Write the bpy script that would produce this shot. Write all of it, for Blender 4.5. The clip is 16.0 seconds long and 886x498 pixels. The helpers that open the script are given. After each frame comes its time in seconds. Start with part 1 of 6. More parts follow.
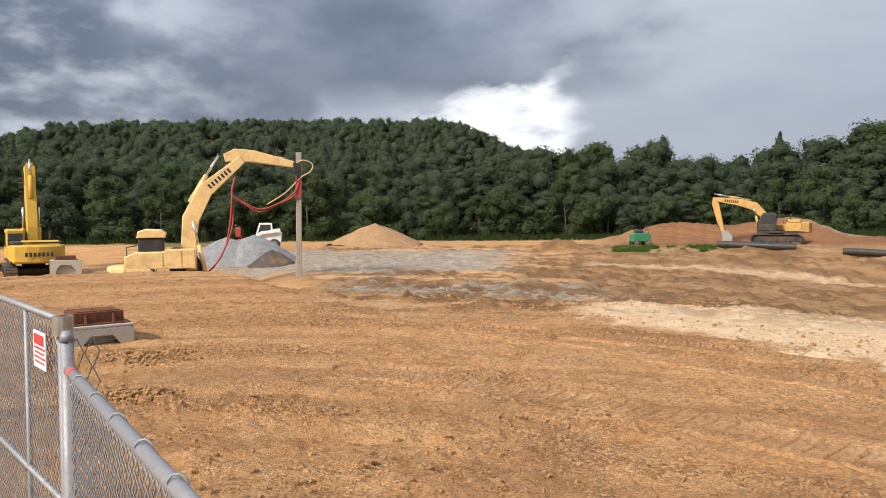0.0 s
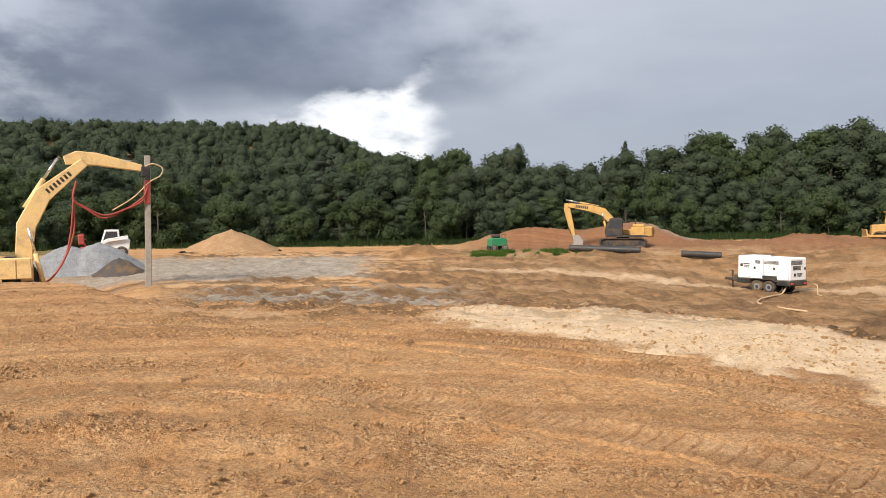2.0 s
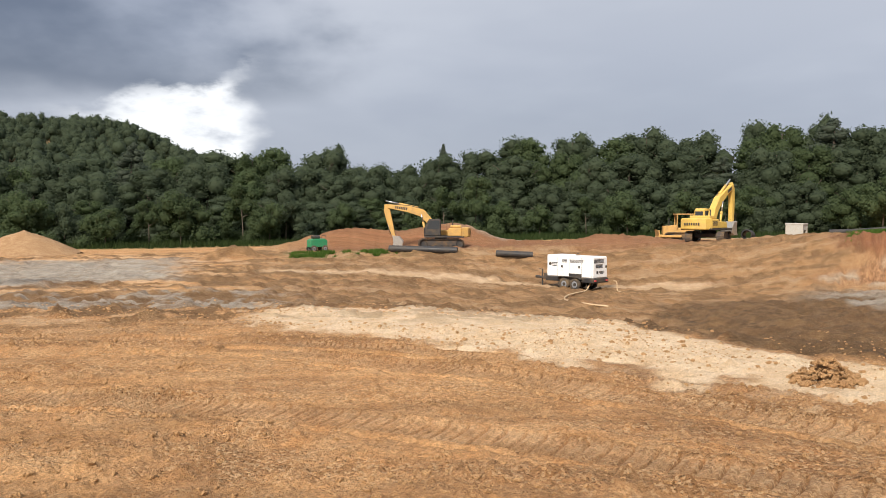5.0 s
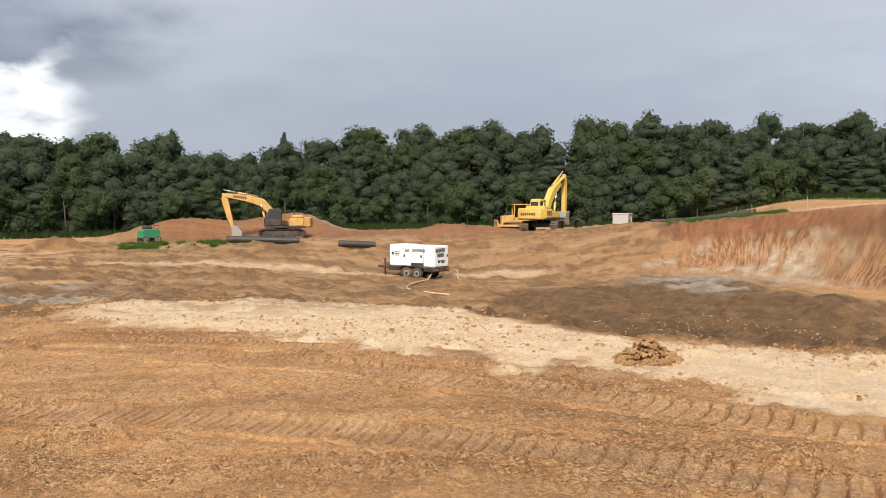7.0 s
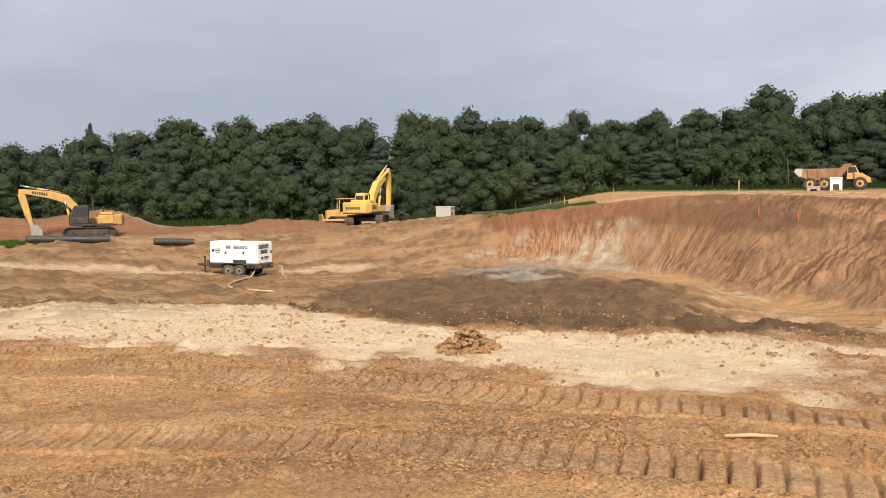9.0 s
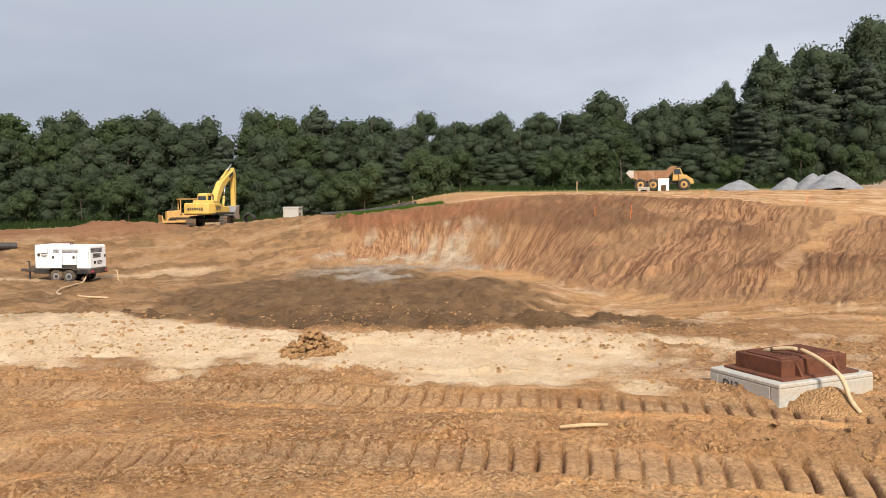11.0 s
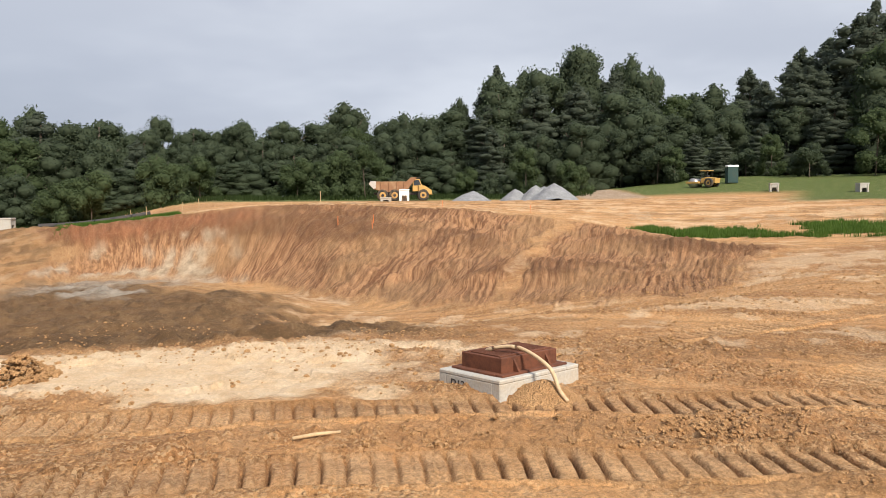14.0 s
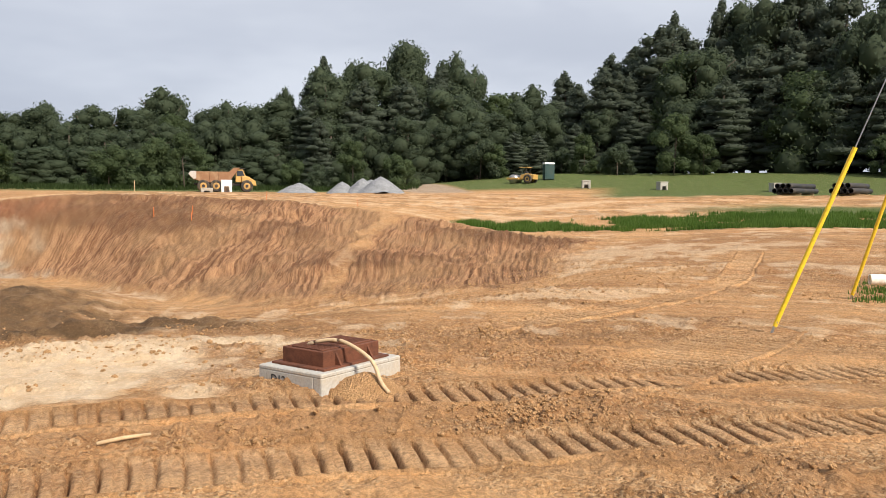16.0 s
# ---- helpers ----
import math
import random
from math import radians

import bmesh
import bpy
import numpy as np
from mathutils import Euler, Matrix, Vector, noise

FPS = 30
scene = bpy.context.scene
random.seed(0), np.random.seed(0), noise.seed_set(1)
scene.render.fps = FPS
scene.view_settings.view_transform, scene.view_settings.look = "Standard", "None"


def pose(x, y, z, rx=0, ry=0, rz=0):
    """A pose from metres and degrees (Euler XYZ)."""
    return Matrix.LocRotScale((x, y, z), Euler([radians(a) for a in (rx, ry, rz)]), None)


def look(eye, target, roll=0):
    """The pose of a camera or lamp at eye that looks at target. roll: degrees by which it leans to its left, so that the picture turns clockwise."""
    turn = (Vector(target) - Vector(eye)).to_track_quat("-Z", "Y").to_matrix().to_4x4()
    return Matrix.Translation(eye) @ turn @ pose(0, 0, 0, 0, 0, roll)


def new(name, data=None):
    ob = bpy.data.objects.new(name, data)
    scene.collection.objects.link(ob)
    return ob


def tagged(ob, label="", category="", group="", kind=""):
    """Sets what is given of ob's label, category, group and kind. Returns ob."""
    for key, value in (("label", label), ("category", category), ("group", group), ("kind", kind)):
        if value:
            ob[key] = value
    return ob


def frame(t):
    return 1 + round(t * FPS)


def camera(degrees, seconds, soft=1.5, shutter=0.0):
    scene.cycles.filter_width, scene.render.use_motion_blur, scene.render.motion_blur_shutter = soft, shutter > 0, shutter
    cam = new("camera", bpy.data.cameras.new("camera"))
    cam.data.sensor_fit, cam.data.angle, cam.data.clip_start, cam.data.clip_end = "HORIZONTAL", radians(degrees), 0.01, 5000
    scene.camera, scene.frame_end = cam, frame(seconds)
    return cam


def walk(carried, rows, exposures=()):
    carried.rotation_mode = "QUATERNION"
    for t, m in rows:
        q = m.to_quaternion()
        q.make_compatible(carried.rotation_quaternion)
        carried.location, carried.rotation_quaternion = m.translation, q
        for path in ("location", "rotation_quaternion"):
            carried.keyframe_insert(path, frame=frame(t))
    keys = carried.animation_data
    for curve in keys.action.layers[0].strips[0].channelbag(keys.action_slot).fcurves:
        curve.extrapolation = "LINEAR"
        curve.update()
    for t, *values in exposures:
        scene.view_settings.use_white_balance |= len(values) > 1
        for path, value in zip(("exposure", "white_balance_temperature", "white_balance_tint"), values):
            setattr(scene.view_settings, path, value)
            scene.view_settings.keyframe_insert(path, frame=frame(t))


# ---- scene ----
cam = camera(57.9, 16.0, soft=0.9)
ROWS = [
    (0, (0.000, 0.000, 2.226), (-0.267, 9.985, 1.742), -0.14),
    (0.5, (0.014, 0.014, 2.236), (0.199, 10.000, 1.746), 0.06),
    (1, (0.038, 0.039, 2.225), (0.653, 10.010, 1.770), 0.32),
    (1.5, (0.057, 0.004, 2.242), (1.123, 9.938, 1.818), 0.27),
    (2, (0.086, 0.032, 2.231), (1.540, 9.917, 1.811), -0.22),
    (2.5, (0.104, 0.037, 2.231), (1.859, 9.873, 1.810), -0.39),
    (3, (0.119, 0.028, 2.231), (2.234, 9.793, 1.831), -0.35),
    (3.5, (0.136, 0.026, 2.230), (2.688, 9.687, 1.839), -0.21),
    (4, (0.154, 0.031, 2.228), (3.104, 9.579, 1.836), -0.11),
    (6.5, (0.296, 0.071, 2.198), (5.079, 8.838, 1.698), 0.05),
    (7, (0.291, 0.081, 2.201), (5.620, 8.526, 1.666), 0.15),
    (7.5, (0.297, 0.113, 2.202), (6.038, 8.282, 1.658), 0.29),
    (8, (0.303, 0.154, 2.189), (6.387, 8.069, 1.592), -0.60),
    (8.5, (0.323, 0.092, 2.189), (6.890, 7.609, 1.578), -0.88),
    (9, (0.371, 0.067, 2.194), (7.382, 7.171, 1.583), -0.38),
    (11.5, (0.471, 0.014, 2.195), (8.896, 5.368, 1.593), -0.42),
    (12, (0.472, -0.012, 2.193), (9.113, 4.990, 1.633), -0.23),
    (12.5, (0.475, -0.047, 2.196), (9.372, 4.490, 1.682), -0.29),
    (13, (0.494, -0.067, 2.190), (9.663, 3.893, 1.707), -0.35),
    (13.5, (0.509, -0.092, 2.188), (9.895, 3.322, 1.701), -0.45),
    (14, (0.538, -0.110, 2.186), (10.103, 2.758, 1.665), -0.48),
    (14.5, (0.560, -0.126, 2.186), (10.274, 2.169, 1.584), -0.36),
    (15, (0.563, -0.138, 2.184), (10.379, 1.659, 1.535), -0.14),
    (15.5, (0.536, -0.160, 2.188), (10.431, 1.147, 1.566), -0.05),
    (16, (0.557, -0.170, 2.185), (10.509, 0.591, 1.572), 0.27),
]
walk(cam, [(t, look(eye, target, roll)) for t, eye, target, roll in ROWS], [(0.0, 0.46), (7.0, 0.46), (12.5, 0.52), (16.0, 0.58)])

# ---- light: a storm sky over soft daylight ----
world = bpy.data.worlds.new("storm_sky")
scene.world = world
world.use_nodes = True
wt = world.node_tree
for n in list(wt.nodes):
    wt.nodes.remove(n)


def wnode(kind, **values):
    n = wt.nodes.new(kind)
    for k, v in values.items():
        n.inputs[k].default_value = v
    return n


def wmath(op, a, b=None, clamp=False):
    n = wt.nodes.new("ShaderNodeMath")
    n.operation, n.use_clamp = op, clamp
    for i, v in enumerate((a, b)):
        if v is None:
            continue
        if isinstance(v, (int, float)):
            n.inputs[i].default_value = v
        else:
            wt.links.new(v, n.inputs[i])
    return n.outputs[0]


def wmix(fac, a, b):
    n = wt.nodes.new("ShaderNodeMix")
    n.data_type = "RGBA"
    for i, v in ((0, fac), (6, a), (7, b)):
        if isinstance(v, (int, float)):
            n.inputs[i].default_value = v
        elif isinstance(v, tuple):
            n.inputs[i].default_value = (*v, 1)
        else:
            wt.links.new(v, n.inputs[i])
    return n.outputs[2]


def wramp(value, lo, hi):
    n = wt.nodes.new("ShaderNodeMapRange")
    n.interpolation_type = "SMOOTHSTEP"
    n.inputs[1].default_value, n.inputs[2].default_value = lo, hi
    wt.links.new(value, n.inputs[0])
    return n.outputs[0]


SUN_ELEVATION, SUN_AZIMUTH = 37.0, 225.0  # degrees; clockwise from +y
wcoord = wt.nodes.new("ShaderNodeTexCoord").outputs["Generated"]
wsky = wt.nodes.new("ShaderNodeTexSky")
wsky.sky_type, wsky.sun_disc = "NISHITA", False
wsky.sun_elevation, wsky.sun_rotation = radians(SUN_ELEVATION), radians(SUN_AZIMUTH)
wsky.dust_density = 3.0
wsky_dim = wt.nodes.new("ShaderNodeVectorMath")
wsky_dim.operation = "SCALE"
wsky_dim.inputs["Scale"].default_value = 0.1
wt.links.new(wsky.outputs[0], wsky_dim.inputs[0])


def cloud_noise(scale, detail, stretch, rough=0.55):
    m = wt.nodes.new("ShaderNodeMapping")
    m.inputs["Scale"].default_value = (1, 1, stretch)
    wt.links.new(wcoord, m.inputs[0])
    n = wnode("ShaderNodeTexNoise", Scale=scale, Detail=detail, Roughness=rough)
    wt.links.new(m.outputs[0], n.inputs["Vector"])
    return n.outputs["Fac"]


billow = cloud_noise(4.2, 6, 2.0, 0.48)
streak = cloud_noise(2.2, 4, 3.5)
wisp = cloud_noise(11.0, 6, 2.2)
up = wt.nodes.new("ShaderNodeSeparateXYZ")
wt.links.new(wcoord, up.inputs[0])
bearing = wmath("MULTIPLY", wmath("ARCTAN2", up.outputs[0], up.outputs[1]), 57.2958)
height = wmath("MULTIPLY", wmath("ARCSINE", up.outputs[2]), 57.2958)
rag = wmath("MULTIPLY", wmath("SUBTRACT", billow, 0.5), 1.0)
veil = wmix(wramp(streak, 0.32, 0.68), (0.40, 0.435, 0.52), (0.56, 0.595, 0.67))
veil = wmix(wmath("MULTIPLY", wramp(height, 4, 18), 0.6), veil, (0.54, 0.565, 0.625))
veil = wmix(wmath("MULTIPLY", wmath("MULTIPLY", wramp(bearing, 24, 6), wramp(height, 16, 6)), 0.55), veil, (0.36, 0.39, 0.46))
veil = wmix(wmath("MULTIPLY", wramp(billow, 0.56, 0.70), 0.45), veil, (0.40, 0.43, 0.52))
veil = wmix(wmath("MULTIPLY", wmath("MULTIPLY", wramp(bearing, 70, 30), wramp(bearing, 0, 24)), wmath("ADD", 0.25, wmath("MULTIPLY", wramp(height, 13, 4), 0.5))), veil, (0.31, 0.345, 0.42))
storm = wmix(wramp(billow, 0.34, 0.70), (0.125, 0.155, 0.22), (0.35, 0.39, 0.48))
storm = wmix(wmath("MULTIPLY", wramp(height, 13, 8), 0.6), storm, (0.125, 0.15, 0.20))
storm = wmix(wmath("MULTIPLY", wmath("MULTIPLY", wramp(wisp, 0.38, 0.72), wramp(bearing, -8, -26)), 0.8), storm, (0.60, 0.63, 0.71))
east_rim = wmath("ADD", bearing, wmath("MULTIPLY", rag, 34.0))
mass = wmath("MULTIPLY", wramp(east_rim, 17, 4), wramp(wmath("ADD", height, wmath("MULTIPLY", rag, 6.0)), 7.0, 9.2))
mass = wmath("MAXIMUM", mass, wramp(east_rim, -3, -10))
sky_col = wmix(wmath("MULTIPLY", mass, 0.96), veil, storm)
gap = wmath("MULTIPLY", wramp(wmath("ADD", bearing, wmath("MULTIPLY", rag, 10.0)), -6, 0), wramp(wmath("ADD", wmath("ADD", bearing, wmath("MULTIPLY", height, -0.25)), wmath("MULTIPLY", rag, 16.0)), 6.4, 4.0))
gap = wmath("MULTIPLY", gap, wramp(wmath("ADD", wmath("ADD", height, wmath("MULTIPLY", bearing, -0.22)), wmath("MULTIPLY", wmath("SUBTRACT", wisp, 0.5), 7.0)), 8.6, 7.0))
sky_col = wmix(wmath("MULTIPLY", gap, wramp(wisp, 0.22, 0.5)), sky_col, (0.92, 0.94, 0.97))
sky_col = wmix(0.94, wsky_dim.outputs[0], sky_col)
# an overcast sky is brighter towards the zenith
zenith = wmath("ADD", 1.0, wmath("MULTIPLY", wramp(height, 18, 75), 0.75))
wlift = wt.nodes.new("ShaderNodeVectorMath")
wlift.operation = "SCALE"
wt.links.new(sky_col, wlift.inputs[0])
wt.links.new(zenith, wlift.inputs["Scale"])
sky_col = wlift.outputs[0]
wbg = wt.nodes.new("ShaderNodeBackground")
wt.links.new(sky_col, wbg.inputs[0])
wbg.inputs[1].default_value = 0.87
wout = wt.nodes.new("ShaderNodeOutputWorld")
wt.links.new(wbg.outputs[0], wout.inputs[0])

sun = new("sun", bpy.data.lights.new("sun", "SUN"))
sun.data.energy, sun.data.angle, sun.data.color = 4.3, radians(10), (1.0, 0.91, 0.79)
sun_from = Vector((math.sin(radians(SUN_AZIMUTH)), math.cos(radians(SUN_AZIMUTH)), math.tan(radians(SUN_ELEVATION))))
sun.matrix_world = look(sun_from * 50, (0, 0, 0))

# ---- materials ----


class Mat:
    """A small wrapper that builds one procedural material."""

    def __init__(self, name):
        self.m = bpy.data.materials.new(name)
        self.m.use_nodes = True
        self.t = self.m.node_tree
        self.b = self.t.nodes["Principled BSDF"]
        self.co = self.t.nodes.new("ShaderNodeTexCoord").outputs["Object"]

    def put(self, v, socket):
        if isinstance(v, (int, float)):
            socket.default_value = v
        elif isinstance(v, tuple):
            socket.default_value = (*v, 1)[: len(socket.default_value)]
        else:
            self.t.links.new(v, socket)

    def noise(self, scale, detail=5, rough=0.6, stretch=None, vector=None):
        src = vector or self.co
        if stretch:
            mp = self.t.nodes.new("ShaderNodeMapping")
            mp.inputs["Scale"].default_value = stretch
            self.t.links.new(src, mp.inputs[0])
            src = mp.outputs[0]
        n = self.t.nodes.new("ShaderNodeTexNoise")
        n.inputs["Scale"].default_value, n.inputs["Detail"].default_value, n.inputs["Roughness"].default_value = scale, detail, rough
        self.t.links.new(src, n.inputs["Vector"])
        return n.outputs["Fac"]

    def voronoi(self, scale, feature="F1", out="Distance"):
        n = self.t.nodes.new("ShaderNodeTexVoronoi")
        n.feature = feature
        n.inputs["Scale"].default_value = scale
        self.t.links.new(self.co, n.inputs["Vector"])
        return n.outputs[out]

    def ramp(self, v, lo, hi, to_lo=0.0, to_hi=1.0):
        n = self.t.nodes.new("ShaderNodeMapRange")
        n.interpolation_type = "SMOOTHSTEP"
        for i, a in ((1, lo), (2, hi), (3, to_lo), (4, to_hi)):
            n.inputs[i].default_value = a
        self.t.links.new(v, n.inputs[0])
        return n.outputs[0]

    def mix(self, fac, a, b, blend="MIX"):
        n = self.t.nodes.new("ShaderNodeMix")
        n.data_type, n.blend_type = "RGBA", blend
        for i, v in ((0, fac), (6, a), (7, b)):
            self.put(v, n.inputs[i])
        return n.outputs[2]

    def math(self, op, a, b=0.0):
        n = self.t.nodes.new("ShaderNodeMath")
        n.operation = op
        self.put(a, n.inputs[0])
        self.put(b, n.inputs[1])
        return n.outputs[0]

    def attr(self, name):
        n = self.t.nodes.new("ShaderNodeAttribute")
        n.attribute_name = name
        s = self.t.nodes.new("ShaderNodeSeparateColor")
        self.t.links.new(n.outputs["Color"], s.inputs[0])
        return (*s.outputs, n.outputs["Alpha"])

    def random_object(self):
        return self.t.nodes.new("ShaderNodeObjectInfo").outputs["Random"]

    def random_island(self):
        return self.t.nodes.new("ShaderNodeNewGeometry").outputs["Random Per Island"]

    def bump(self, height, distance, strength=1.0):
        n = self.t.nodes.new("ShaderNodeBump")
        n.inputs["Distance"].default_value, n.inputs["Strength"].default_value = distance, strength
        self.t.links.new(height, n.inputs["Height"])
        self.t.links.new(n.outputs[0], self.b.inputs["Normal"])

    def done(self, color, rough=0.8, metal=0.0, spec=None):
        self.put(color, self.b.inputs["Base Color"])
        self.put(rough, self.b.inputs["Roughness"])
        self.put(metal, self.b.inputs["Metallic"])
        if spec is not None:
            self.b.inputs["Specular IOR Level"].default_value = spec
        return self.m


def worn(name, color, dirt=(0.30, 0.19, 0.09), amount=0.5, rough=0.5, metal=0.0, scale=1.5):
    """Paint, plastic or metal with dust and stains on it."""
    k = Mat(name)
    n1, n2 = k.noise(scale, 6, 0.65), k.noise(scale * 14, 4, 0.6)
    soil = k.math("MULTIPLY", k.ramp(n1, 0.42, 0.72), amount)
    shade = k.mix(k.ramp(n2, 0.3, 0.7), tuple(c * 0.86 for c in color), tuple(min(1, c * 1.1) for c in color))
    k.bump(n2, 0.004, 0.4)
    return k.done(k.mix(soil, shade, dirt), k.ramp(n1, 0.3, 0.75, rough, min(1, rough + 0.3)), metal)


def ground_material():
    k = Mat("site_soil")
    pale, dark, grey, grass = k.attr("zone_a")
    red, face, chalk, moist_and_shade = k.attr("zone_b")
    big, mid, fine, grit = k.noise(0.22, 6, 0.6), k.noise(1.7, 6, 0.65), k.noise(20, 5, 0.7), k.noise(95, 3, 0.7)
    tan = k.mix(k.ramp(big, 0.32, 0.68), (0.61, 0.30, 0.118), (0.77, 0.425, 0.18))
    tan = k.mix(k.ramp(mid, 0.35, 0.7), tan, (0.75, 0.44, 0.21))
    # damp soil, plus the shade of the print grooves put into the colour
    tan = k.mix(moist_and_shade, tan, (0.30, 0.132, 0.054))
    col = k.mix(pale, tan, k.mix(k.ramp(mid, 0.35, 0.65), (0.80, 0.57, 0.345), (0.90, 0.70, 0.475)))
    col = k.mix(dark, col, k.mix(k.ramp(mid, 0.3, 0.7), (0.08, 0.047, 0.023), (0.225, 0.135, 0.066)))
    col = k.mix(grey, col, k.mix(k.ramp(mid, 0.3, 0.7), (0.33, 0.30, 0.25), (0.55, 0.50, 0.42)))
    streak = k.noise(3.2, 5, 0.6, vector=k.t.nodes.new("ShaderNodeUVMap").outputs[0])
    streak2 = k.noise(15.0, 4, 0.7, vector=k.t.nodes.new("ShaderNodeUVMap").outputs[0])
    swath = k.noise(1.7, 4, 0.6, vector=k.t.nodes.new("ShaderNodeUVMap").outputs[0])
    tan_streak = k.math("MULTIPLY", k.ramp(k.math("ADD", k.math("MULTIPLY", streak, 0.5), k.math("MULTIPLY", swath, 0.5)), 0.44, 0.60), 0.85)
    col = k.mix(k.math("MULTIPLY", tan_streak, k.math("SUBTRACT", 1.0, pale)), col, k.mix(0.5, col, (0.17, 0.085, 0.035)))
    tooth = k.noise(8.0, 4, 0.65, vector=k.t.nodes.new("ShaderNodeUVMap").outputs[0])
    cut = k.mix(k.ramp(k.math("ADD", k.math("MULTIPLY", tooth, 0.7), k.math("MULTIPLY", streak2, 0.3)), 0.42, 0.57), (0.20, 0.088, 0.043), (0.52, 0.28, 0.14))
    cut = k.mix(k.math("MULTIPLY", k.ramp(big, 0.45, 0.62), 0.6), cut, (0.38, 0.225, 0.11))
    # on the cut face: darker ledge bands and painted shade in the grooves
    cut = k.mix(k.math("MULTIPLY", moist_and_shade, 0.75), cut, (0.135, 0.058, 0.027))
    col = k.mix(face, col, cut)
    col = k.mix(red, col, k.mix(k.ramp(streak, 0.3, 0.7), (0.19, 0.074, 0.033), (0.35, 0.145, 0.07)))
    col = k.mix(chalk, col, k.mix(k.ramp(mid, 0.35, 0.65), (0.36, 0.28, 0.19), (0.60, 0.47, 0.33)))
    col = k.mix(grass, col, k.mix(k.ramp(mid, 0.3, 0.7), (0.055, 0.10, 0.022), (0.115, 0.165, 0.042)))
    clean = k.math("MULTIPLY", pale, 0.7)
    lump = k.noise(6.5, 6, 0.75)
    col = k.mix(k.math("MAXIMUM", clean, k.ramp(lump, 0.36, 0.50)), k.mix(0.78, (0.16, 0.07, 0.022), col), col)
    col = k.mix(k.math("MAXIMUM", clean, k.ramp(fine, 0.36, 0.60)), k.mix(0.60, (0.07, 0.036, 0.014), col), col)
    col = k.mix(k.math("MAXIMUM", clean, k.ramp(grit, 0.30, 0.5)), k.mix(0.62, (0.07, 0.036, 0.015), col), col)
    col = k.mix(k.ramp(grit, 0.56, 0.72, 0.0, 0.5), col, (0.80, 0.58, 0.34))
    shade = k.t.nodes.new("ShaderNodeSeparateColor")
    k.t.links.new(k.voronoi(30.0, out="Color"), shade.inputs[0])
    crumbs = k.math("SUBTRACT", 1.0, k.ramp(k.voronoi(30.0), 0.15, 0.62))
    loose = k.math("MULTIPLY", k.ramp(k.math("ADD", k.math("MULTIPLY", k.noise(2.3, 5, 0.7), 0.4), k.math("MULTIPLY", k.noise(1.5, 4, 0.6, vector=k.t.nodes.new("ShaderNodeUVMap").outputs[0]), 0.6)), 0.42, 0.60), k.math("SUBTRACT", 1.0, k.math("MAXIMUM", k.math("MAXIMUM", clean, grass), k.math("MULTIPLY", k.math("MAXIMUM", dark, face), 0.75))))
    col = k.mix(k.math("MULTIPLY", loose, k.ramp(shade.outputs[0], 0.30, 0.72, 0.48, 0.0)), col, k.mix(0.25, (0.14, 0.062, 0.022), col))
    col = k.mix(k.math("MULTIPLY", loose, k.ramp(shade.outputs[1], 0.62, 0.9, 0.0, 0.42)), col, (0.82, 0.57, 0.32))
    stones = k.ramp(k.voronoi(26.0), 0.05, 0.16, 1.0, 0.0)
    stones = k.math("MULTIPLY", stones, k.ramp(k.noise(5, 3), 0.52, 0.66))
    stones = k.math("MULTIPLY", stones, k.math("SUBTRACT", 1.0, k.math("MAXIMUM", grass, pale)))
    col = k.mix(k.math("MULTIPLY", stones, 0.65), col, (0.62, 0.52, 0.38))
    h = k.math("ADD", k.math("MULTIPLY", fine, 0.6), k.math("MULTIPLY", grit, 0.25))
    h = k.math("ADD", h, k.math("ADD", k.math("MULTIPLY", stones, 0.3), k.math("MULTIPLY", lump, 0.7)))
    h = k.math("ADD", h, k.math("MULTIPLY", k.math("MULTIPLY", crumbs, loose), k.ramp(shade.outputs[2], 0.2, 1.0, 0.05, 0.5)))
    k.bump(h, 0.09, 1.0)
    return k.done(col, 0.93, 0.0, 0.2)


def leaf_material(name, low, high):
    """Leaves: half of the light is scattered back, half shines through."""
    k = Mat(name)
    c = k.mix(k.random_island(), low, high)
    c = k.mix(k.math("MULTIPLY", k.random_object(), 0.5), c, tuple(v * 0.7 for v in low))
    c = k.mix(k.ramp(k.noise(0.5, 3), 0.35, 0.65), c, k.mix(0.5, c, high))
    k.done(c, 0.7, 0.0, 0.15)
    thin = k.t.nodes.new("ShaderNodeBsdfTranslucent")
    both = k.t.nodes.new("ShaderNodeMixShader")
    both.inputs[0].default_value = 0.6
    k.t.links.new(c, thin.inputs[0])
    k.t.links.new(k.b.outputs[0], both.inputs[1])
    k.t.links.new(thin.outputs[0], both.inputs[2])
    k.t.links.new(both.outputs[0], k.t.nodes["Material Output"].inputs[0])
    return k.m


def bark_material():
    k = Mat("bark")
    n = k.noise(6, 5, 0.7, (1, 1, 0.2))
    k.bump(n, 0.05)
    return k.done(k.mix(n, (0.05, 0.038, 0.028), (0.15, 0.12, 0.09)), 0.9)


M_SOIL = ground_material()
M_LEAF = leaf_material("broad_leaves", (0.078, 0.104, 0.062), (0.106, 0.136, 0.080))
M_LEAF_LIGHT = leaf_material("young_leaves", (0.084, 0.118, 0.055), (0.114, 0.152, 0.070))
M_PINE = leaf_material("pine_needles", (0.100, 0.124, 0.088), (0.125, 0.150, 0.108))
M_WEED = leaf_material("weeds", (0.034, 0.058, 0.018), (0.064, 0.095, 0.030))
M_GRASS = leaf_material("grass_blades", (0.06, 0.125, 0.018), (0.14, 0.22, 0.045))
M_BARK = bark_material()

# ---- ground: one graded sheet ----


def smooth(a, b, v):
    t = np.clip((v - a) / (b - a), 0, 1)
    return t * t * (3 - 2 * t)


